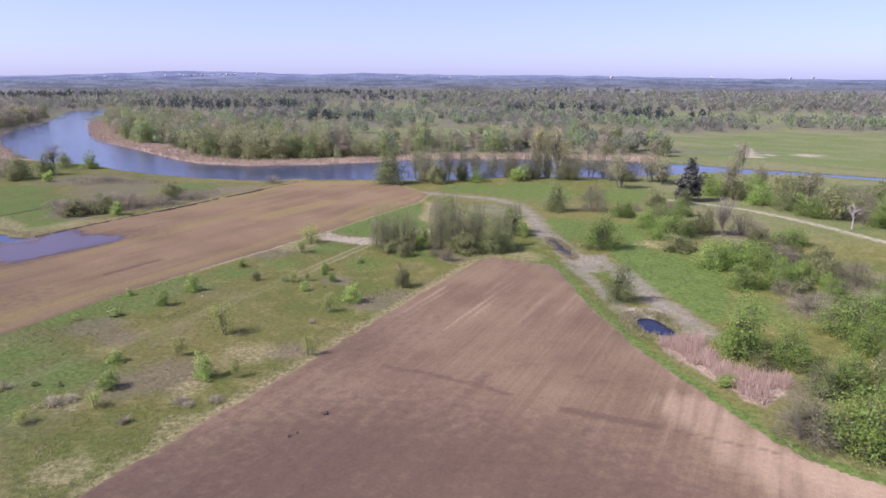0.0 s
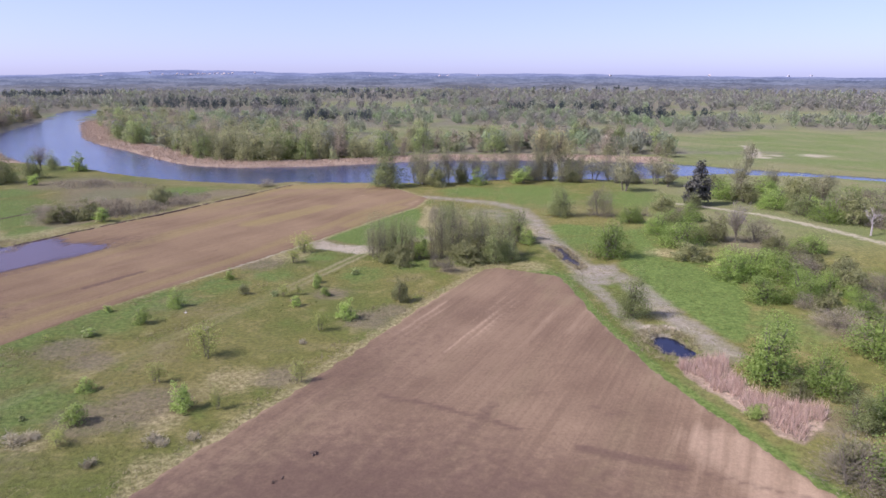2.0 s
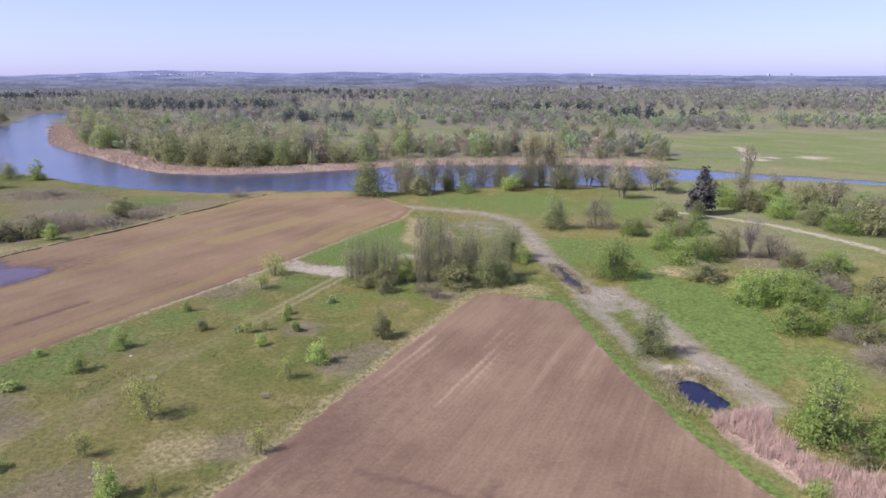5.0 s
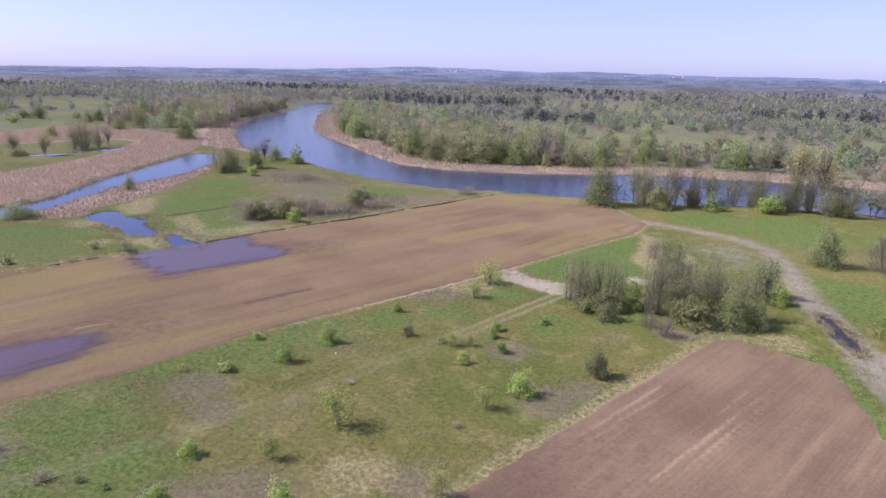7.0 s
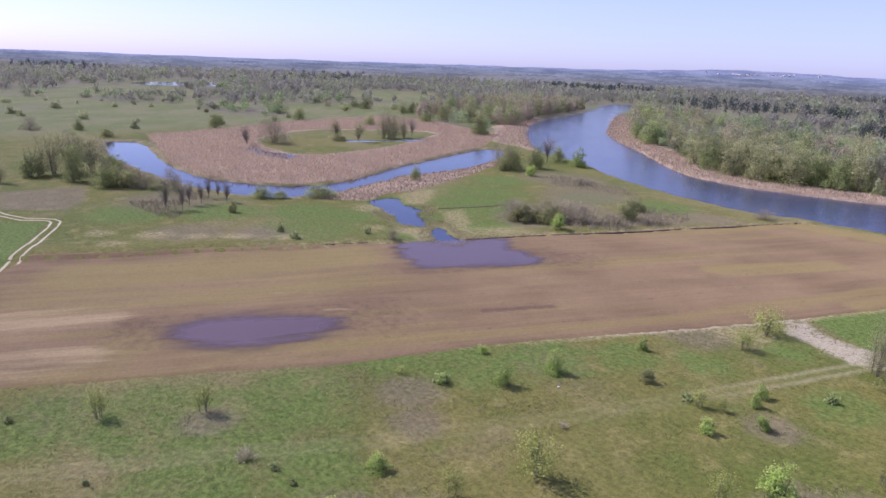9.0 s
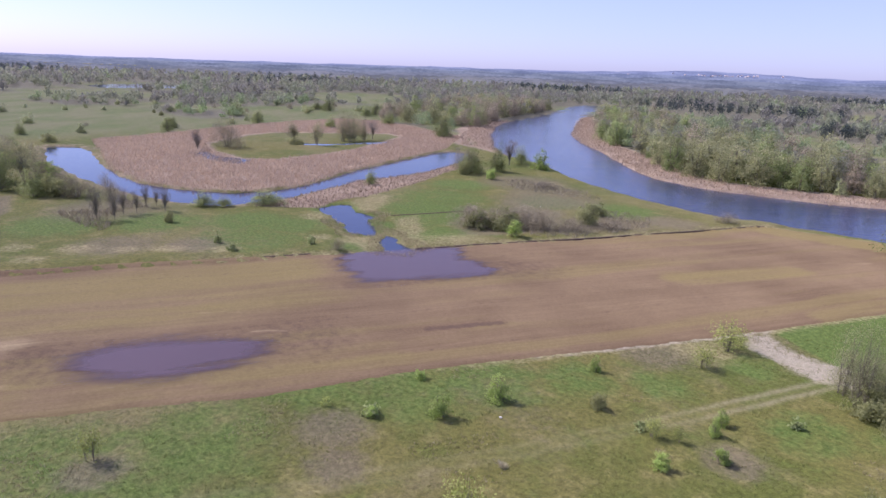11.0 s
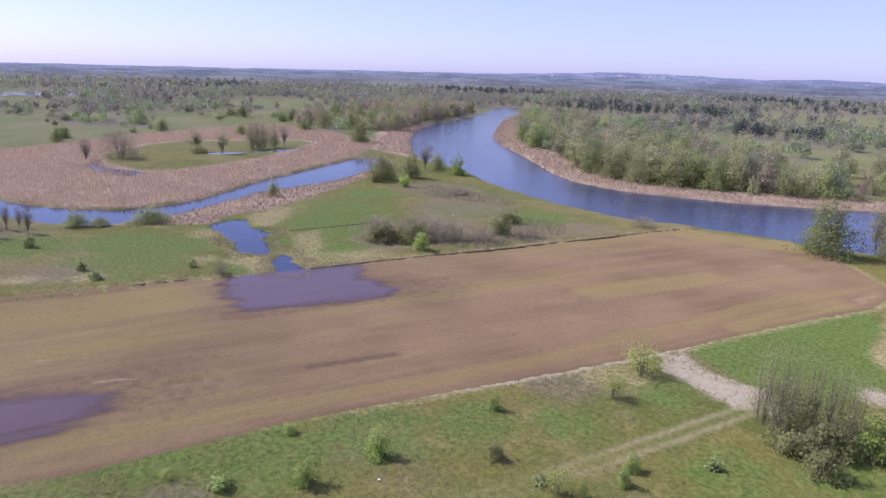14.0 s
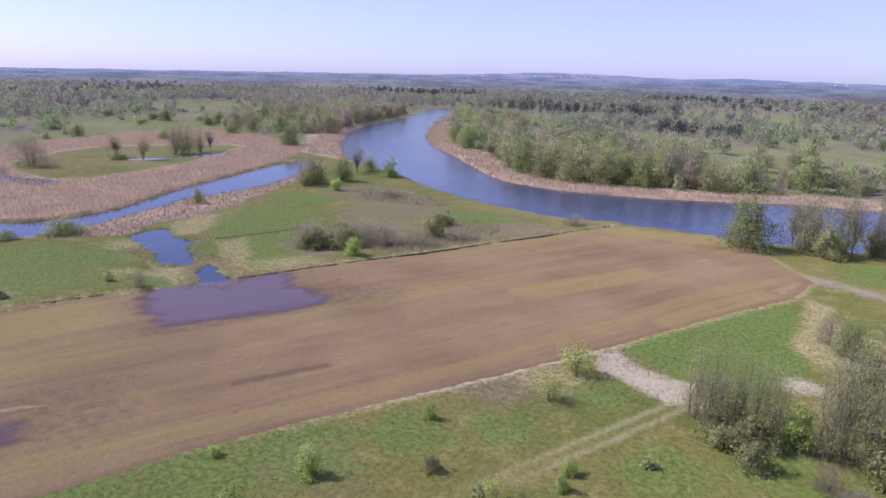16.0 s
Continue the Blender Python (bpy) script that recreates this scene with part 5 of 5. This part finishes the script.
front = [p for p in scattered(FAR_BANK, 2.0, 60, 5.6, 190)]
front = [(x, y) for x, y in front if outside(np.array([x]), np.array([y]), WATERS["river"])[0] > 13]
for x, y in front:
    kind = wood_rng.choices("oqmh", (7, 4, 3, 2))[0]
    h = wood_rng.uniform(8.5, 13.5) * (0.55 if kind == "h" else 1.0)
    plant(kind, x, y, h, h * wood_rng.uniform(0.62, 0.9), "wood on the far bank")
for x, y in scattered([(-36, 292), (-10, 300), (20, 300), (50, 292), (78, 288)], 0.5, 85, 7, 74):
    kind = wood_rng.choices("oqmrhn", (4, 4, 4, 2, 3, 1))[0]
    h = wood_rng.uniform(6, 12) * (0.5 if kind in "hn" else 1.0)
    plant(kind, x, y, h, h * wood_rng.uniform(0.65, 0.95), "wood on the far bank")
for x, y, h, w in SILVER:
    plant("v", x, y, h, w, "wood on the far bank")
for x, y in scattered([(-264, 336), (-302, 396), (-326, 456), (-356, 530)], 7, 80, 6.5, 95):
    h = wood_rng.uniform(9, 14)
    plant(wood_rng.choices("omq", (4, 5, 1))[0], x, y, h, h * wood_rng.uniform(0.7, 0.95), "wood up the river")


# ---- distant woods ----
def distant_woods():
    """Every far tree is a lumpy crown of upright sprays of twigs and young leaves."""
    r = np.random.default_rng(21)
    v, f, tint, ways, n = [], [], [], [], 0
    bands = ((300, 520, 8.0, 210), (520, 900, 9.5, 76), (900, 1450, 11.0, 26))
    for lo, hi, gap, cards in bands:
        az = np.radians(np.arange(-42, 96, np.degrees(gap / lo) * 1.25))
        for d in np.arange(lo, hi, gap * (1.0 if lo < 900 else 1.9)):
            a = az + r.uniform(-1, 1, len(az)) * gap / lo
            dd = d + r.uniform(-1, 1, len(az)) * gap
            x, y = -np.sin(a) * dd, np.cos(a) * dd
            ok = (wooded(x, y) > 0) & (outside(x, y, WATERS["river"]) > 14) & (outside(x, y, RIGHT_MEADOW) > 4) & (outside(x, y, OX_REEDS) > 6)
            x, y, dd = x[ok], y[ok], dd[ok]
            m = len(x)
            if not m:
                continue
            # barer trees farther off; the greyer, evener tint also stands in for haze
            bare = step(450, 800, dd)
            t = np.clip(0.53 - 0.12 * bare + (0.26 - 0.08 * bare) * ripple(x, y, 45, 8.0) + r.normal(size=m) * (0.12 - 0.05 * bare), 0.27, 1.0)
            pine = pine_grove(x, y) | ((ripple(x, y, 140, 9.0) > 0.6) & (dd > 850))
            t = np.where(pine, r.uniform(0, 0.10, m), t)
            shrub = ~pine & (r.random(m) < 0.25) & (dd < 700)
            high = np.where(pine, r.uniform(12, 16, m), r.uniform(7.0, 13.0, m)) * np.where(dd < 640, 0.85, 1.0) * np.where(shrub, 0.5, 1.0)
            wide = np.maximum(high * np.where(pine, 0.5, r.uniform(0.75, 1.15, m)), gap * 0.8)
            size = np.stack([wide / 2, wide / 2, high * 0.48], 1)
            foot = np.stack([x, y, high * 0.48], 1)
            lobes = r.normal(size=(m, 6, 3))
            lobes *= (0.6 * r.uniform(0.3, 1.0, (m, 6)) ** 0.5 / np.linalg.norm(lobes, axis=2))[:, :, None]
            lobes[:, :, :2] *= np.where(pine[:, None], np.clip(0.9 - lobes[:, :, 2], 0.3, 1.2), 1.0)[:, :, None]
            q = r.normal(size=(m, cards, 3))
            q *= (r.uniform(0.35, 1.0, (m, cards)) ** 0.5 / np.linalg.norm(q, axis=2))[:, :, None]
            p = lobes[np.arange(m)[:, None], r.integers(6, size=(m, cards))] + q * 0.5
            c = (foot[:, None] + p * size[:, None]).reshape(-1, 3)
            leaf = (np.repeat(wide, cards) * (0.012 + 0.52 / math.sqrt(cards)) * r.uniform(0.7, 1.3, len(c)))[:, None]
            c[:, 2] = np.maximum(c[:, 2], leaf[:, 0] * 0.8)
            out = (q * 0.35 + p * 0.8).reshape(-1, 3) + (0, 0, 0.35)
            ways.append(np.repeat(out / np.linalg.norm(out, axis=1)[:, None], 4, 0))
            u = r.normal(size=(len(c), 3)) * 0.45 + p.reshape(-1, 3) * (0.5, 0.5, 0.2) + (0, 0, 0.9)
            u /= np.linalg.norm(u, axis=1)[:, None]
            w = np.cross(u, r.normal(size=(len(c), 3)))
            w /= np.linalg.norm(w, axis=1)[:, None]
            u, w = u * leaf * 1.45, w * leaf * 0.62
            v.append(np.stack([c - u, c + w, c + u, c - w], 1).reshape(-1, 3))
            f.append(n + np.arange(4 * len(c)).reshape(-1, 4))
            tint.append(np.repeat(t, 4 * cards))
            n += 4 * len(c)
    me = mesh_from("distant_woods", np.concatenate(v), np.concatenate(f), False)
    soft_normals(me, np.concatenate(ways))
    cover(me, "tint", np.concatenate(tint))
    me.materials.append(CANOPY)
    return tagged(new("distant_woods", me), "mixed spring woods across the flat valley to the horizon", "woods", kind="stuff")


distant_woods()


# ---- reeds and grass ----
def tufts(name, spots, high, wide, blades, material, label, category, seed, lean=0.25):
    """Upright blades in tufts, as one stand."""
    r = np.random.default_rng(seed)
    n = len(spots) * blades
    base = np.repeat(spots, blades, 0) + np.concatenate([r.normal(size=(n, 2)) * wide * 0.8, np.zeros((n, 1))], 1)
    h = (high * r.uniform(0.55, 1.25, n))[:, None]
    a = r.uniform(0, 6.28, n)
    side = np.stack([np.cos(a), np.sin(a), np.zeros(n)], 1) * wide * 0.5
    tip = base + np.concatenate([r.normal(size=(n, 2)) * lean * h, h], 1)
    v = np.stack([base - side - (0, 0, 0.1), base + side - (0, 0, 0.1), tip + side * 0.15, tip - side * 0.15], 1).reshape(-1, 3)
    me = mesh_from(name, v, np.arange(4 * n).reshape(-1, 4), False)
    way = r.normal(size=(n, 3)) * 0.35 + (0, 0, 1)
    soft_normals(me, np.repeat(way / np.linalg.norm(way, axis=1)[:, None], 4, 0))
    me.materials.append(material)
    return tagged(new(name, me), label, category, kind="stuff")


def spots_where(test, x0, x1, y0, y1, count, seed):
    r = np.random.default_rng(seed)
    x, y = r.uniform(x0, x1, count), r.uniform(y0, y1, count)
    ok = test(x, y)
    x, y = x[ok], y[ok]
    return np.stack([x, y, bed(x, y)], 1)


def in_far_shore(x, y):
    d = outside(x, y, WATERS["river"])
    side = (y > 228 + 0.25 * np.abs(x + 75)) | ((x < -95) & (y > 240 - 0.95 * (x + 118)))
    return side & (d > -1.0) & (d < 15.5 + 3.5 * ripple(x, y, 14)) & (x > -300)


tufts("reed_bed", spots_where(lambda x, y: (outside(x, y, OX_REEDS) < 1) & (outside(x, y, ISLE_GREEN) > 2) & (outside(x, y, WATERS["oxbow"]) > -1.0), -345, -160, 110, 306, 76000, 1),
      0.9, 0.17, 2, REED, "wide bed of dry tan reeds round the oxbow", "reeds", 1, 0.4)
tufts("reed_bed", spots_where(in_far_shore, -300, 75, 240, 520, 130000, 2), 0.8, 0.18, 2, REED, "band of dry tan reeds along the river bank", "reeds", 2, 0.5)
tufts("reed_bed", spots_where(lambda x, y: outside(x, y, NEAR_REEDS) < -0.7 + 0.9 * ripple(x, y, 1.6), 24, 39, 60, 86, 4200, 3), 1.2, 0.06, 4, REED_PALE, "small stand of dry pinkish reeds beside the ditch", "reeds", 3)
tufts("reed_bed", spots_where(lambda x, y: (outside(x, y, SPIT_REEDS) < 1) & (outside(x, y, WATERS["oxbow"]) > -0.5) & (outside(x, y, WATERS["spill"]) > 0), -175, -130, 115, 215, 8000, 4), 0.6, 0.16, 2, REED,
      "strip of dry reeds between oxbow and meadow", "reeds", 4)


def open_meadow(x, y):
    return (outside(x, y, NEAR_FIELD) > 0.3) & (outside(x, y, LONG_FIELD) > 0.4) & (line_distance(x, y, TRACK) > 0.9)


tufts("reed_litter", spots_where(lambda x, y: (outside(x, y, POND) < 2.6 + ripple(x, y, 2)) & (outside(x, y, POND) > -0.2) & (x < 27.5) | (np.abs(outside(x, y, SPILL) - 1.6) < 1.5 + ripple(x, y, 3)) & (x > -126) | (np.abs(outside(x, y, RUNNEL) - 1.5) < 1.4 + ripple(x, y, 3)) | (np.abs(outside(x, y, DITCH)) < 0.9 + 0.5 * ripple(x, y, 1.5)), -130, 34, 76, 146, 110000, 12),
      0.35, 0.10, 2, STRAW, "pale trampled reed litter round ditch and pond", "reeds", 12, 1.2)
tufts("reed_litter", spots_where(lambda x, y: ((outside(x, y, POND) < 1.6 + 0.9 * ripple(x, y, 1.5)) & (outside(x, y, POND) > -0.7) & (y > 84)) | (np.abs(outside(x, y, DITCH) - 0.2) < 0.7 + 0.5 * ripple(x, y, 1.1)), 12, 30, 78, 137, 26000, 14),
      0.22, 0.09, 2, STRAW, "pale trampled straw at the edge of pond and ditch", "reeds", 14, 1.4)
tufts("dead_twigs", spots_where(lambda x, y: (outside(x, y, DITCH) < 0.4 + 0.6 * ripple(x, y, 1.1)) | ((np.abs(outside(x, y, POND)) < 0.8 + 0.5 * ripple(x, y, 1.0)) & (ripple(x, y, 0.9, 2.0) > 0)), 12, 30, 78, 137, 16000, 15),
      0.25, 0.07, 2, BARK_DARK, "dark dead stalks standing in the muddy ditch", "twigs", 15, 1.2)
tufts("scrub", spots_where(lambda x, y: (np.hypot((x + 96) / 16, (y - 160) / 8) < 1 + 0.3 * ripple(x, y, 6)) | (np.hypot((x + 84) / 9, (y - 178) / 14) < 1 + 0.3 * ripple(x, y, 6)) | (np.hypot((x + 122) / 16, (y - 202) / 9) < 0.9 + 0.4 * ripple(x, y, 6)),
      -145, -60, 140, 220, 12000, 8), 0.6, 0.09, 4, LEAF["n"], "low brown scrub in the river bend", "scrub", 8, 0.5)
tufts("scrub", spots_where(lambda x, y: (ripple(x, y, 9, 2.0) > 0.25) & (np.hypot((x + 158) / 26, (y - 92) / 9) < 1), -190, -125, 80, 105, 4000, 9), 0.8, 0.10, 4, LEAF["n"], "low brown scrub near the oxbow", "scrub", 9, 0.5)
tufts("dry_grass", spots_where(lambda x, y: open_meadow(x, y) & ((outside(x, y, NEAR_FIELD) < 3.2 + 1.5 * ripple(x, y, 3)) | (ripple(x, y, 6, 3.0) > 0.55)), -70, 22, 36, 135, 30000, 5),
      0.16, 0.11, 3, STRAW, "tufts of dry straw-coloured grass", "grass", 5, 1.0)
tufts("meadow_grass", spots_where(lambda x, y: open_meadow(x, y) & (ripple(x, y, 4, 7.0) > -0.3), -85, 60, 36, 150, 42000, 6),
      0.11, 0.11, 3, BLADE, "short green spring grass of the meadow", "grass", 6, 1.1)

# ---- clods on the near field ----
for x, y, s, n in ((-13.8, 55.7, 0.34, 7), (-15.9, 51.0, 0.22, 4), (-15.4, 51.7, 0.20, 4)):
    rr = np.random.default_rng(int(s * 100))
    bm = bmesh.new()
    for _ in range(n):
        at = Matrix.Translation((rr.normal() * s * 0.6, rr.normal() * s * 0.6, s * 0.2)) @ Matrix.Diagonal((*(rr.uniform(0.5, 1.0, 3) * s), 1))
        bmesh.ops.create_icosphere(bm, subdivisions=1, radius=0.7, matrix=at)
    for vert in bm.verts:
        vert.co += Vector(rr.normal(size=3) * 0.08 * s)
    me = bpy.data.meshes.new("clod_heap")
    bm.to_mesh(me)
    bm.free()
    me.materials.append(EARTH)
    heap = tagged(new("clod_heap", me), "small heap of dark earth clods on the field", "clods", "clods on the field")
    heap.location = (x, y, float(bed(np.array([x]), np.array([y]))[0]) + 0.08)

CHALK = plain_material("pale_stone", (0.62, 0.60, 0.57), (0.80, 0.78, 0.75), 3.0)
for x, y in ((-105.4, 179.2), (-41.9, 90.8)):
    bm = bmesh.new()
    bmesh.ops.create_icosphere(bm, subdivisions=2, radius=0.13, matrix=Matrix.Translation((0, 0, 0.08)) @ Matrix.Diagonal((1.2, 0.9, 0.7, 1)))
    for vert in bm.verts:
        vert.co += noise.noise_vector(vert.co * 5) * 0.06
    me = bpy.data.meshes.new("stone")
    bm.to_mesh(me)
    bm.free()
    me.materials.append(CHALK)
    stone = tagged(new("stone", me), "single pale stone in the meadow grass", "stone", "stones")
    stone.location = (x, y, float(bed(np.array([x]), np.array([y]))[0]))

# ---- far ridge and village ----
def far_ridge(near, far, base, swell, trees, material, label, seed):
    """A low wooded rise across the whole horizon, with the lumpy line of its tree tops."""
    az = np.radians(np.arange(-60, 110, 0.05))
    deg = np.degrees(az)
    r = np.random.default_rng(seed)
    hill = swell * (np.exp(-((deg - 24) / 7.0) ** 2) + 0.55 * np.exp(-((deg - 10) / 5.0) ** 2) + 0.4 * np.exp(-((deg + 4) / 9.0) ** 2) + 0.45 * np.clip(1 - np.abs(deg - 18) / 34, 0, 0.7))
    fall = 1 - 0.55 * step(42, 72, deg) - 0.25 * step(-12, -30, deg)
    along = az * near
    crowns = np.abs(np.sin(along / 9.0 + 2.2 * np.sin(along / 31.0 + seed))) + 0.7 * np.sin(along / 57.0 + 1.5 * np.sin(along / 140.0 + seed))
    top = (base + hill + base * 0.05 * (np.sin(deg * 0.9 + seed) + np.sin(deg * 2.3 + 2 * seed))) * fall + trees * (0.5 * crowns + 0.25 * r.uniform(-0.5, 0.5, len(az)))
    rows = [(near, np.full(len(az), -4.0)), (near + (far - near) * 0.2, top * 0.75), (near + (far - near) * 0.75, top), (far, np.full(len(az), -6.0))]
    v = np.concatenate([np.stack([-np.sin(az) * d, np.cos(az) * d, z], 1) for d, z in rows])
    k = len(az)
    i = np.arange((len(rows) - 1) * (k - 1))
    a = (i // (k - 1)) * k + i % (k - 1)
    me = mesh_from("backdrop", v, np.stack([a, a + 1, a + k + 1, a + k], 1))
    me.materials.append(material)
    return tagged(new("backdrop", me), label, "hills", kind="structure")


# aerial haze painted into each ridge as an unlit glow, bluer with distance
far_ridge(1430, 1500, 10, 0, 5, haze_glow_material("haze_glow_grey_woods", (0.109, 0.114, 0.118), (0.163, 0.165, 0.161)), "backdrop woods across the valley, glowing grey-brown as haze", 6)
far_ridge(1640, 1720, 10, 0, 5, haze_glow_material("haze_glow_bare_woods", (0.104, 0.111, 0.125), (0.156, 0.159, 0.169)), "backdrop woods across the valley, glowing grey as haze", 7)
far_ridge(1950, 2050, 11, 0, 5, haze_glow_material("haze_glow_dark_woods", (0.101, 0.113, 0.136), (0.150, 0.159, 0.180)), "backdrop of dark woods across the valley, glowing as haze", 5)
far_ridge(2450, 2600, 12, 0, 5, haze_glow_material("haze_glow_woods", (0.109, 0.126, 0.159), (0.160, 0.177, 0.209)), "backdrop woods far across the valley, glowing blue-grey as haze", 1)
far_ridge(3050, 3200, 17, 2, 5, haze_glow_material("haze_glow_far_woods", (0.106, 0.124, 0.161), (0.150, 0.168, 0.200)), "backdrop woods near the horizon, glowing blue-grey as haze", 2)
far_ridge(3650, 3900, 23, 10, 5, haze_glow_material("haze_glow_blue_woods", (0.121, 0.144, 0.207), (0.172, 0.194, 0.250)), "wooded backdrop rise near the horizon, glowing blue as haze", 3)
far_ridge(4250, 4900, 27, 30, 3, haze_glow_material("haze_glow_blue_hills", (0.155, 0.180, 0.265), (0.190, 0.214, 0.299)), "low wooded backdrop hills along the horizon, glowing blue as haze", 4)
# distance haze is put into these colours: walls dimmed and bluish, roofs greyed
WALL = plain_material("hazed_white_render", (0.38, 0.41, 0.48), (0.46, 0.49, 0.56), 0.4)
ROOF = plain_material("hazed_roof", (0.40, 0.33, 0.31), (0.52, 0.44, 0.41), 0.5)


def house(x, y, z, wide, deep, high, turn):
    ob = tagged(new("house"), "small white house in the far village", "house", "village")
    bm = bmesh.new()
    bmesh.ops.create_cube(bm, size=1, matrix=Matrix.Translation((0, 0, high / 2)) @ Matrix.Diagonal((wide, deep, high, 1)))
    me = bpy.data.meshes.new("wall")
    bm.to_mesh(me)
    bm.free()
    me.materials.append(WALL)
    new("wall", me).parent = ob
    w, d, e = wide / 2 + 0.6, deep / 2 + 0.6, high + wide * 0.38
    roof = mesh_from("roof", [(-w, -d, high - 0.2), (w, -d, high - 0.2), (w, d, high - 0.2), (-w, d, high - 0.2), (0, -d, e), (0, d, e), (0, -d, high - 0.2), (0, d, high - 0.2)],
                     [(0, 4, 5, 3), (1, 2, 5, 4), (0, 6, 7, 3), (6, 1, 2, 7)], False)
    roof.materials.append(ROOF)
    new("roof", roof).parent = ob
    ob.matrix_basis = pose(x, y, z, 0, 0, turn)
    return ob


village_rng = random.Random(3)
for i in range(26):
    a, d = radians(village_rng.gauss(23.5, 2.2)), village_rng.uniform(4180, 4240)
    house(-math.sin(a) * d, math.cos(a) * d, 31 + village_rng.uniform(0, 12), village_rng.uniform(7, 12), 10, village_rng.uniform(4, 6), village_rng.uniform(0, 180))
for deg in (30.5, 13.6, 10.2, 8.1, 4.4, 3.7, 1.2, -1.0, -9.5, -17.0, -22.5, -24.0):
    a = radians(deg)
    house(-math.sin(a) * 4210, math.cos(a) * 4210, 23 + village_rng.uniform(0, 5), village_rng.uniform(10, 18), 10, village_rng.uniform(4, 6), village_rng.uniform(0, 180))
